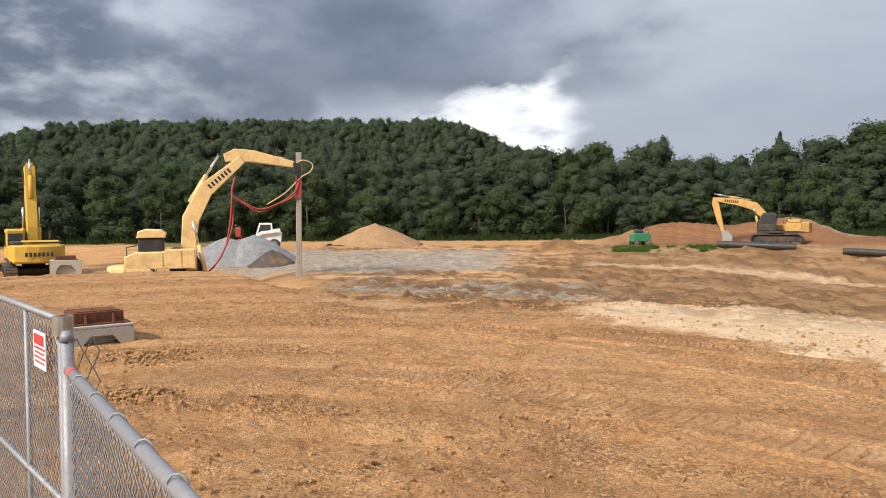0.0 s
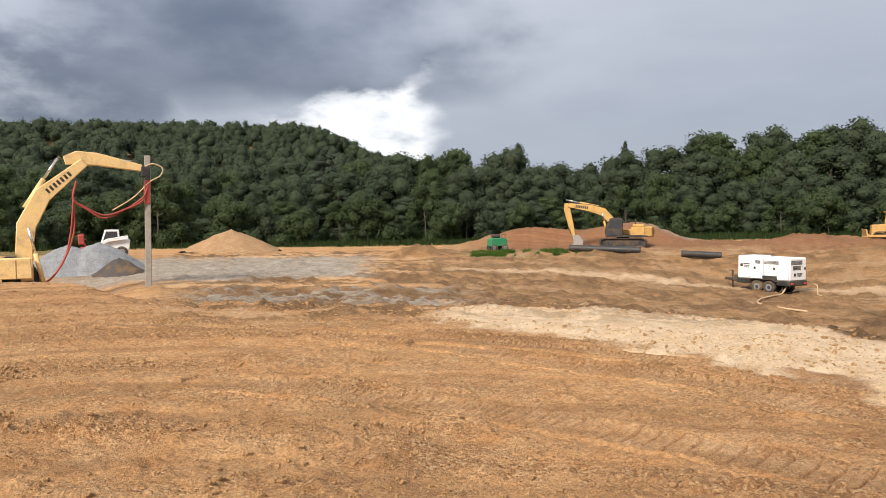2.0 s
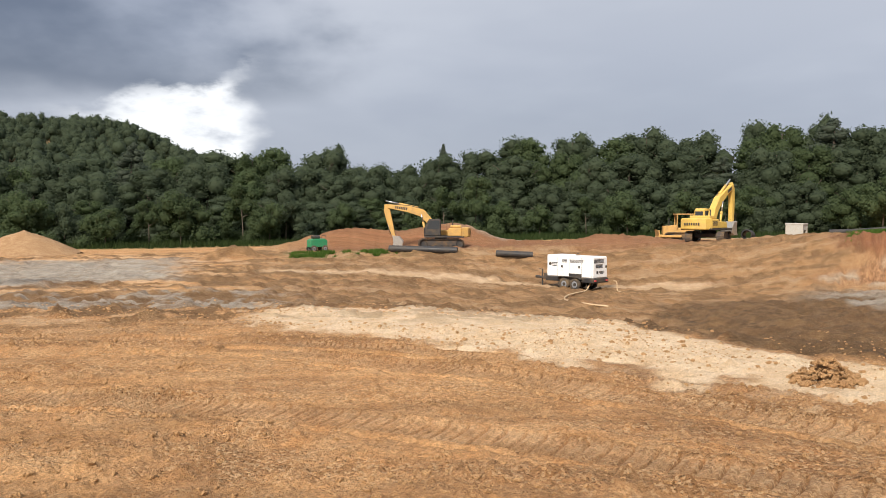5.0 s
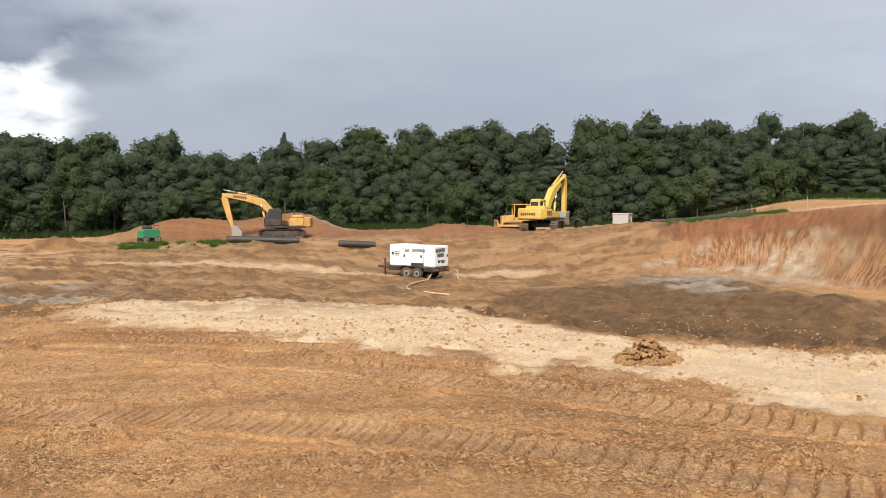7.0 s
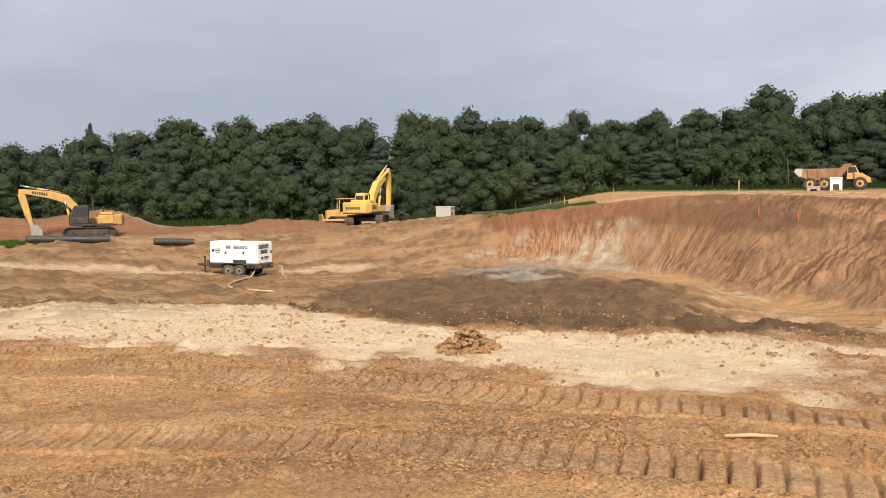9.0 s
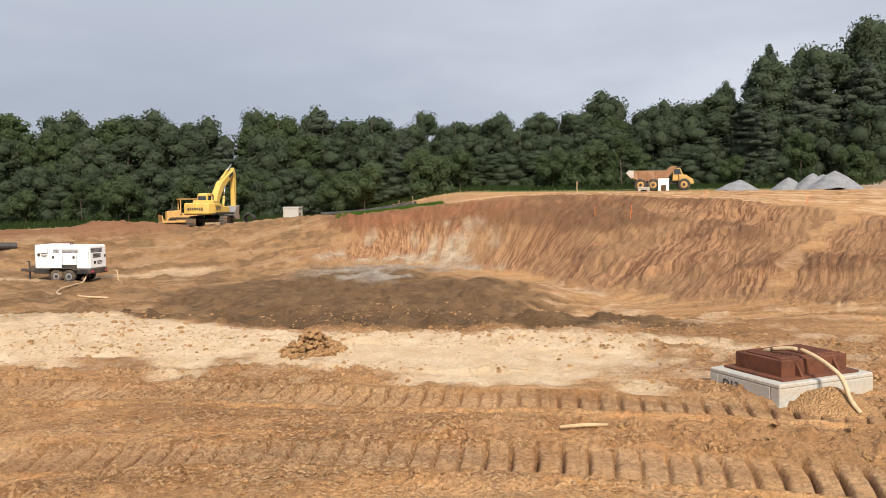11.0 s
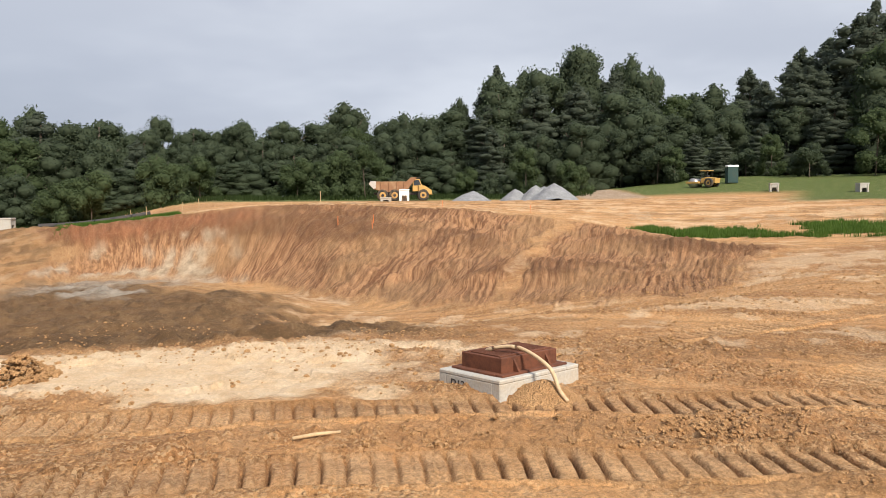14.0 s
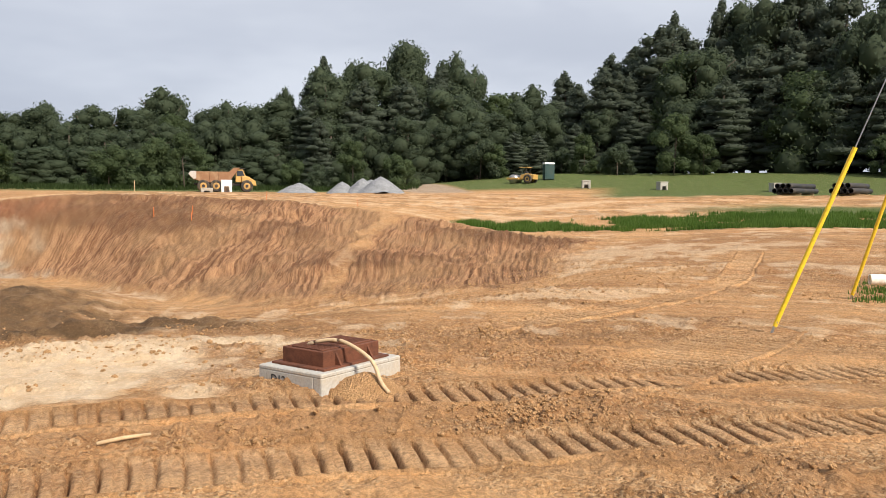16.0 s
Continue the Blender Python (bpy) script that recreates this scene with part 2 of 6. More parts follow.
def lattice(ix, iy, seed):
    h = (ix.astype(np.int64) * 374761393 + iy.astype(np.int64) * 668265263 + seed * 974634777) & 0x7FFFFFFF
    h = ((h ^ (h >> 13)) * 1274126177) & 0x7FFFFFFF
    return ((h ^ (h >> 16)) & 0xFFFF) / 65535.0


def value_noise(x, y, seed):
    ix, iy = np.floor(x), np.floor(y)
    fx, fy = x - ix, y - iy
    fx, fy = fx * fx * (3 - 2 * fx), fy * fy * (3 - 2 * fy)
    a, b = lattice(ix, iy, seed), lattice(ix + 1, iy, seed)
    c, d = lattice(ix, iy + 1, seed), lattice(ix + 1, iy + 1, seed)
    return (a * (1 - fx) + b * fx) * (1 - fy) + (c * (1 - fx) + d * fx) * fy - 0.5


def fbm(x, y, scale, octaves, seed):
    out, amp = 0 * x, 1.0
    for o in range(octaves):
        out = out + amp * value_noise(x * scale + 31.7 * o, y * scale - 17.3 * o, seed + o)
        scale, amp = scale * 2.03, amp * 0.52
    return out


# The grading plan, by bearing from the gate (degrees clockwise from +y):
# lip of the yard, start of the floor, its level, foot of the rise, top of the rise, level there.
PLAN = (
    (-45, 30, 37, -2.4, 44, 62, -0.4),
    (-17, 30, 37, -2.4, 44, 62, -0.5),
    (-12, 19, 38, -1.35, 45, 60, -0.8),
    (2, 16, 38, -1.4, 45, 62, -0.85),
    (18, 15, 38, -1.7, 48, 62, -0.45),
    (31, 14.5, 36, -2.3, 54, 65, -0.2),
    (40, 14.0, 30, -2.3, 50, 64, 0.25),
    (45, 13.8, 26, -1.9, 48, 61, 0.9),
    (51, 13.6, 25, -1.7, 49, 54, 1.3),
    (60, 13.5, 24, -1.9, 45, 52, 2.38),
    (66, 14.0, 24, -2.1, 36, 50, 2.42),
    (75, 15.0, 23, -1.7, 29, 46, 2.05),
    (82.5, 16.5, 23, -1.3, 28, 44, 1.45),
    (90, 18.0, 24, -0.8, 27, 40.5, 0.5),
)
PLAN_SOUTH = ((99, 22, 27, 0.10, 29, 36, 0.42), (108, 22, 27, 0.3, 28, 36, 0.75), (125, 22, 27, 0.3, 28, 36, 0.9))


def plan(az):
    rows = np.array(PLAN + PLAN_SOUTH, float)
    out = []
    for c in range(1, 7):
        out.append(sum(np.interp(az + o, rows[:, 0], rows[:, c]) for o in (-2, -1, 0, 1, 2)) / 5)
    return out


def grade(x, y):
    """Height of the graded ground, without roughness."""
    r, az = np.hypot(x, y), np.degrees(np.arctan2(x, y))
    lip, floor0, floor_z, foot, top, top_z = plan(np.clip(az, -45, 125))
    yard = 0.07 * smooth(-4, -20, az) * smooth(4, 12, r)
    z = yard + (floor_z - yard) * smooth(lip, floor0, r)
    t = np.clip((r - foot) / (top - foot), 0, 1)
    z = z + (top_z - floor_z) * (0.75 * t + 0.25 * t * t * (3 - 2 * t))
    east = smooth(46, 58, az)
    far_z = -1.1 * (1 - smooth(0, 45, az)) + 2.7 * east
    z = z + (far_z - top_z) * smooth(0, 1, (r - top) / np.maximum(74 - top, 6))
    z = z + (0.9 + 2.2 * smooth(78, 95, az)) * east * smooth(74, 112, r)
    # dirt mounds behind the far digger and beside the road
    for mx, my, sx, sy, h in ((19.5, 73, 6.5, 2.6, 1.9), (28.5, 71, 4.2, 2.8, 2.0), (35.5, 67, 4, 2.5, 0.25), (38, 58, 5, 2.5, 0.8), (6.9, 59.5, 1.7, 1.0, 0.95), (-24, 55, 5, 2.0, 0.5)):
        z = z + h * np.exp(-(((x - mx) / sx) ** 2 + ((y - my) / sy) ** 2))
    # soil heap in the pit by the bank
    z = z + 0.75 * np.exp(-(((x - 28.5) / 3.6) ** 2 + ((y - 17.0) / 3.0) ** 2))
    # wooded hill
    hill = smooth(-330, -190, x) * smooth(95, -15, x - 0.1 * (y - 430))
    z = z + 41 * hill * np.exp(-(((y - 430) / 130) ** 2))
    return z


def track_line(points):
    """A smooth line through a machine's way, in even steps, with its sideways directions."""
    pts = np.array(points, float)
    s = np.linspace(0, len(pts) - 1, 240)
    line = np.stack([np.interp(s, np.arange(len(pts)), pts[:, c]) for c in (0, 1)], 1)
    for _ in range(60):
        line[1:-1] = 0.25 * line[:-2] + 0.5 * line[1:-1] + 0.25 * line[2:]
    run = np.r_[0, np.cumsum(np.hypot(*np.diff(line, axis=0).T))]
    u = np.arange(0, run[-1], 0.0165)
    line = np.stack([np.interp(u, run, line[:, c]) for c in (0, 1)], 1)
    way = np.gradient(line, axis=0)
    way /= np.linalg.norm(way, axis=1, keepdims=True)
    return line, np.stack([way[:, 1], -way[:, 0]], 1), u


def near_track(x, y, points, half):
    """1 where the soil is pressed in under a track, 0 beside it."""
    line = track_line(points)[0][45:-45:8]
    out = np.full(x.shape, 9.0)
    rough_gap = np.min([np.hypot(x - a, y - b) for a, b in line[::9]], axis=0)
    pick = np.where(rough_gap < half + 0.8)[0]
    out[pick] = np.min([np.hypot(x[pick] - a, y[pick] - b) for a, b in line], axis=0)
    return 1 - smooth(half + 0.02, half + 0.10, out)


def soft_relief(x, y):
    return 0.05 * fbm(x, y, 0.7, 3, 35) + 0.035 * fbm(x, y, 1.3, 4, 15)


def bow_of(x, y):
    r, b = np.hypot(x, y), np.degrees(np.arctan2(x, y))
    w3 = fbm(x, y, 0.09, 3, 25)
    bow = r + 0.135 * x + 1.8 * w3
    trail = fbm(bow * 0.9, b * 0.035, 1.0, 3, 101)
    return bow, b * 0.02 + w3, trail


TRACKS = (
    (((1.5, 14.2), (3.3, 11.8), (4.9, 9.9), (6.3, 7.6), (7.3, 5.4), (8.3, 3.4), (9.1, 1.4), (9.8, -0.6), (10.6, -3.0), (11.6, -6.0)), 0.72, 0.215, 0.06),
    (((-2.0, 11.4), (0.4, 10.0), (2.4, 8.4), (4.1, 6.6), (5.4, 4.9), (6.4, 3.0), (7.1, 1.2), (7.7, -0.8), (8.5, -3.4), (9.6, -6.5)), 0.74, 0.215, 0.065),
    (((13.5, 1.0), (15.5, -1.2), (18.5, -3.8), (23, -6.5), (30, -9)), 0.7, 0.215, 0.05),
    (((10.5, -1.8), (12.0, -2.9), (13.4, -3.9), (15.0, -4.8)), 1.3, 0.2, 0.05),
    (((-6, 17.5), (-2.5, 16.5), (1, 14.8), (4, 12.8), (6.0, 10.8)), 0.6, 0.21, 0.04),
)


def build_ground():
    az_fine = np.concatenate([np.arange(-36, 12, 0.22), np.arange(12, 44, 0.17), np.arange(44, 104, 0.14), np.arange(104, 119.9, 0.2)])
    az_rest = np.arange(120, 324, 4.0)
    az = np.concatenate([az_fine, az_rest])
    rings = [0.35]
    while rings[-1] < 2600:
        r = rings[-1]
        rings.append(r * (1.06 if r < 2.6 else 1.0048 if r < 15.5 else 1.009 if r < 64 else 1.022 if r < 140 else 1.1))
    rings = np.array(rings)
    nr, na = len(rings), len(az)
    R, A = np.meshgrid(rings, az, indexing="ij")
    x, y = (R * np.sin(np.radians(A))).ravel(), (R * np.cos(np.radians(A))).ravel()
    r, b = R.ravel(), A.ravel()
    b = np.where(b > 180, b - 360, b)
    z = grade(x, y)
    lip, floor0, floor_z, foot, top, top_z = plan(np.clip(b, -45, 125))
    warp1, warp2, warp3 = fbm(x, y, 0.35, 4, 5), fbm(x, y, 1.3, 4, 15), fbm(x, y, 0.09, 3, 25)
    seen = r < 70
    # zones
    face = smooth(0.02, 0.10, (r - foot) / (top - foot) + 0.08 * warp2) * smooth(1.03, 0.98, (r - top) / 30 + 1 + 0.02 * warp2) * smooth(46, 51, b + 4 * warp1) * smooth(98, 93, b + 4 * warp1)
    strip = smooth(1.0, 0.4, np.abs(b - 82.4 + (44 - r) * 0.34 + 0.8 * warp2)) * smooth(47, 44, r)
    face = face * (1 - 0.75 * strip)
    up = np.clip((r - foot) / (top - foot), 0, 1)
    red = face * smooth(0.50, 0.72, up + 0.35 * warp1) * smooth(62, 55, b + 10 * warp1)
    chalk = face * np.maximum(smooth(2.2, 0.8, np.abs(b - 52.5 + 8 * warp1)), smooth(2.0, 0.7, np.abs(b - 57 + 5 * warp1))) * smooth(0.62, 0.35, up + 0.4 * warp2)
    pale_out = np.interp(b, (6, 12, 19, 32, 36, 42, 50, 72), (18, 22.5, 22, 23, 18, 14.9, 13.9, 13.6)) + 1.2 * warp1
    pale_in = np.interp(b, (6, 16, 29, 41, 45, 70, 78), (17.2, 14.8, 11.8, 11.0, 10.4, 10.2, 12.5)) + 2.2 * warp1 + 1.5 * warp2
    pale = smooth(-0.3, 0.4, pale_out - r) * smooth(-0.4, 0.5, r - pale_in) * smooth(5, 10, b) * smooth(82, 66, b + 20 * warp2)
    pale = np.maximum(pale, 0.55 * smooth(0.15, 0.4, warp2 + warp1) * (r < 60) * (b > 55) * smooth(8, 11, r) * (1 - face))
    pale = np.maximum(pale, 0.7 * smooth(0.1, 0.35, warp1) * smooth(16, 19, r) * smooth(34, 30, r) * smooth(34, 24, b) * smooth(2, 10, b))
    dark = smooth(-0.2, 0.6, r - pale_out - 0.2) * np.maximum(smooth(47, 41, r + 5 * warp1), smooth(42, 46, b) * smooth(2.0, -2.0, r - foot + 3 * warp1)) * smooth(31, 38, b + 6 * warp1) * smooth(78, 69, b + 0.6 * (r - 15) + 6 * warp2)
    dark = np.maximum(dark, 0.35 * smooth(22, 27, r + 4 * warp1) * smooth(56, 48, r + 5 * warp1) * smooth(14, 26, b + 8 * warp1) * smooth(64, 56, b) * np.clip(0.65 + 1.6 * warp2, 0.1, 1))
    north_dark = smooth(22, 26, r + 5 * warp1) * smooth(44, 38, r + 6 * warp1) * smooth(-13, -7, b) * smooth(16, 8, b + 6 * warp2)
    dark = np.maximum(dark, 0.85 * north_dark)
    dark = np.maximum(dark, 0.55 * smooth(0.05, 0.35, warp1 + 0.5 * warp2) * smooth(30, 36, r) * smooth(52, 46, r) * smooth(10, 22, b) * smooth(46, 38, b))
    dark = np.maximum(dark, 0.52 * smooth(21, 30, r + 4 * warp1) * smooth(82, 74, r) * smooth(2, 12, b) * smooth(60, 50, b))
    bands = fbm(b * 0.38 + 40, r * 0.85, 1.0, 5, 97) + 0.5 * warp2
    mid_yard = smooth(15, 20, r) * smooth(78, 70, r) * smooth(-14, -8, b) * smooth(56, 47, b)
    dark = np.maximum(dark, 0.85 * smooth(0.0, 0.22, bands) * mid_yard)
    lines = fbm(b * 0.16 + 11, r * 1.7, 1.0, 4, 151) + 0.4 * warp2
    dark = np.maximum(dark, 0.8 * smooth(0.14, 0.30, lines) * mid_yard)
    pale = np.maximum(pale, 0.42 * smooth(0.12, 0.32, -bands) * mid_yard * (1 - smooth(0.14, 0.3, lines)))
    shelf = smooth(48, 54, r) * smooth(84, 76, r) * smooth(58, 66, b)
    dark = np.maximum(dark, 0.4 * smooth(0.08, 0.3, bands + 0.6 * lines) * shelf)
    pale = np.maximum(pale, 0.5 * smooth(0.08, 0.3, -bands) * shelf)
    rim = smooth(1.2, 0.3, np.abs(r - 54 - 1.2 * warp1)) * smooth(6, 11, b) * smooth(44, 38, b)
    pale = np.maximum(pale, 0.75 * smooth(1.6, 0.5, np.abs(r - 51.5 - 1.2 * warp1)) * smooth(6, 11, b) * smooth(44, 38, b))
    dark = np.maximum(dark * (1 - 0.5 * (pale > 0.6)), 0.8 * rim)
    dark = np.maximum(dark, 0.75 * smooth(61, 65, r + 2 * warp1) * smooth(80, 75, r) * smooth(9, 14, b) * smooth(36, 31, b))
    grey = smooth(45, 48, r + 4 * warp1) * smooth(62, 58, r + 3 * warp1) * smooth(-22, -14, b) * smooth(5, 1, b + 2 * warp2)
    grey = np.maximum(grey, 0.85 * smooth(0.12, 0.28, warp2 + 0.4 * warp1) * north_dark)
    grey = np.maximum(grey, 0.75 * smooth(-0.05, 0.2, warp1) * smooth(36, 41, r) * smooth(49.5, 47, r) * smooth(44, 49, b) * smooth(64, 58, b))
    moist_and_shade = 0.5 * smooth(0.08, 0.5, warp3 * 1.2 + 0.8 * warp1) * (r < 40)
    road = smooth(2.0, 1.0, np.abs(r - 77 - 0.02 * (b - 20) ** 2 + 1.5 * warp3)) * smooth(20, 25, b) * smooth(46, 42, b)
    grey = np.maximum(grey, 0.8 * road)
    road2 = smooth(2.6, 1.6, np.abs(b - 84.5 + 0.13 * (r - 92))) * smooth(78, 84, r) * smooth(150, 140, r)
    grey = np.maximum(grey, 0.75 * road2)
    grass = smooth(84, 90, r + 3 * warp3) * smooth(52, 44, b)
    grass = np.maximum(grass, smooth(82, 88, r) * smooth(52, 60, b) * (1 - road2))
    grass = np.maximum(grass, smooth(64, 68, r - 0.3 * (b - 97) + 3 * warp1) * smooth(95, 98.5, b) * (1 - road2))
    grass = np.maximum(grass, smooth(46, 50, r + 4 * warp1) * smooth(59, 55, r + 3 * warp1) * smooth(100, 108, b + 6 * warp1))
    grass = np.maximum(grass, smooth(0, 0.22, warp1 + 0.35) * smooth(42.4, 43.4, r + 2 * warp2) * smooth(1.4, 0, r + 3 * warp2 - 46.4 - np.clip(0.25 * (b - 91), 0, 4)) * smooth(86.5, 89, b + 1.5 * warp1))
    grass = np.maximum(grass, smooth(1.0, 0.3, np.abs(r - top - 1.4) / 1.7 + warp1) * smooth(47, 49, b) * smooth(57, 54, b))
    grass = np.maximum(grass, 0.9 * smooth(0.0, 0.25, warp1 + warp2 - 0.05) * smooth(57, 59, r) * smooth(63.5, 62, r) * smooth(9, 12, b) * smooth(20, 15, b))
    grass = np.maximum(grass, smooth(125, 131, np.abs(b)) * smooth(20, 40, r))
    red = np.maximum(red, 0.75 * smooth(62, 66, r + 2 * warp1) * smooth(82, 77, r) * smooth(8, 14, b) * smooth(46, 38, b) * (1 - road) * (1 - grass))
    dark = np.maximum(dark, 0.9 * np.exp(-(((x - 6.9) / 2.2) ** 2 + ((y - 59.3) / 1.4) ** 2)))
    field = smooth(62, 68, r + 3 * warp1) * smooth(-13, -18, b)
    grass, dark = np.maximum(grass, 0.55 * field), np.maximum(dark, 0.6 * field)
    woods = smooth(112, 122, r + 4 * warp3)
    grass, dark = grass * (1 - 0.8 * woods), np.maximum(dark, woods)
    # roughness: lumps, ruts along the machines' ways, prints, cut grooves
    near = r < 130
    crumb = fbm(x, y, 6.5, 3, 45)
    rough = soft_relief(x, y) + 0.04 * crumb
    rough = rough + mid_yard * smooth(20, 30, r) * (0.10 * fbm(x, y, 1.9, 4, 131) + 0.06 * np.abs(crumb))
    clods = np.clip(fbm(x, y, 3.6, 4, 55) - 0.12, 0, 1) * smooth(-0.05, 0.3, warp1)
    rough = rough + 0.12 * clods * (1 - pale * 0.7)
    rough = rough + dark * near * (0.20 * np.clip(warp2, -0.3, 0.6) + 0.15 * fbm(x, y, 3.1, 3, 65))
    swirl = np.hypot(x - 30, y - 30) + 1.5 * warp3
    rough = rough + 0.09 * dark * np.sin(swirl * 3.3)
    bow, along, trail = bow_of(x, y)
    worked = smooth(0.06, 0.24, trail) * smooth(40, 25, r)
    moist_and_shade = np.maximum(moist_and_shade, 0.36 * worked * (1 - pale))
    rough = rough + worked * (0.03 + 0.10 * np.abs(crumb))
    rough = rough + 0.018 * np.sin(bow * 5.1 + 2 * warp1) * smooth(22, 15, r) * smooth(48, 38, b)
    arc = np.radians(b) * 40
    slant = arc - 0.95 * (z - top_z) * smooth(50, 66, b) + 0.4 * warp1
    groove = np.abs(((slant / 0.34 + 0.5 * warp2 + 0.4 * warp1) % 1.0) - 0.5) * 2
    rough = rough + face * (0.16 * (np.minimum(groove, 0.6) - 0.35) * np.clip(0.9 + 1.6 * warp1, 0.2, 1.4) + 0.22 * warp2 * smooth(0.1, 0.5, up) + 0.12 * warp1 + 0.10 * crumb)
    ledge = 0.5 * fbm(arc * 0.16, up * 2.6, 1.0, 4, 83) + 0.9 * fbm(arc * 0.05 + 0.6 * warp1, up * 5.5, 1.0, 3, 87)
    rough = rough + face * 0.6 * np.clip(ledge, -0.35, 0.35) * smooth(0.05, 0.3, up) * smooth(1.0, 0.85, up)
    # the face gets darker ledges, and groove bottoms with their shade in the colour
    moist_and_shade = np.where(face > 0.3, np.maximum(0.95 * smooth(0.02, 0.26, ledge + 0.35 * (up - 0.55)), 0.5 * smooth(0.35, 0.0, groove)), moist_and_shade)
    flat = np.zeros_like(x)
    close = np.where((r < 34) & (b > -30) & (b < 120))[0]
    for pts, width, pitch, depth in TRACKS:
        flat[close] = np.maximum(flat[close], near_track(x[close], y[close], pts, width / 2))
    rough = rough - 0.17 * flat
    z = z + rough * near * smooth(1.5, 4, r) * np.where(grass > 0.5, 0.6, 1.0)
    mesh = bpy.data.meshes.new("ground")
    i, j = np.meshgrid(np.arange(nr - 1), np.arange(na), indexing="ij")
    jn = (j + 1) % na
    quads = np.stack([i * na + j, (i + 1) * na + j, (i + 1) * na + jn, i * na + jn], -1).reshape(-1, 4)
    quads = quads[:, ::-1]
    hub = len(x)
    cap = np.stack([np.full(na, hub), np.arange(na), (np.arange(na) + 1) % na], 1)[:, ::-1]
    co = np.concatenate([np.stack([x, y, z], 1), [[0, 0, 0]]]).astype(np.float32)
    mesh.vertices.add(len(co))
    mesh.vertices.foreach_set("co", co.ravel())
    mesh.loops.add(quads.size + cap.size)
    loops = np.concatenate([quads.ravel(), cap.ravel()]).astype(np.int32)
    mesh.loops.foreach_set("vertex_index", loops)
    mesh.polygons.add(len(quads) + len(cap))
    mesh.polygons.foreach_set("loop_start", np.concatenate([np.arange(len(quads)) * 4, quads.size + np.arange(len(cap)) * 3]).astype(np.int32))
    mesh.polygons.foreach_set("use_smooth", np.ones(len(quads) + len(cap), bool))
    mesh.update(calc_edges=True)
    for name, four in (("zone_a", (pale * (1 - face), dark * (1 - face), grey, grass)), ("zone_b", (red, face, chalk, moist_and_shade))):
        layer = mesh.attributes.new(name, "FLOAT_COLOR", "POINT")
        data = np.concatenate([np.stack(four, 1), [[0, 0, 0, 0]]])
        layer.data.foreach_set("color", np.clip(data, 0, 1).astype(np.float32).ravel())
    uv = mesh.uv_layers.new(name="slope")
    flat = np.concatenate([np.where((face > 0.4)[:, None], np.stack([slant * 0.9, (z - top_z) * 0.12 + warp3], 1), np.stack([bow * 0.75, along], 1)), [[0, 0]]])
    uv.data.foreach_set("uv", flat[loops].astype(np.float32).ravel())
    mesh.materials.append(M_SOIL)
    ob = new("ground", mesh)
    return tagged(ob, "graded tan and pale clay soil with machine tracks and a cut bank", "ground", kind="structure")


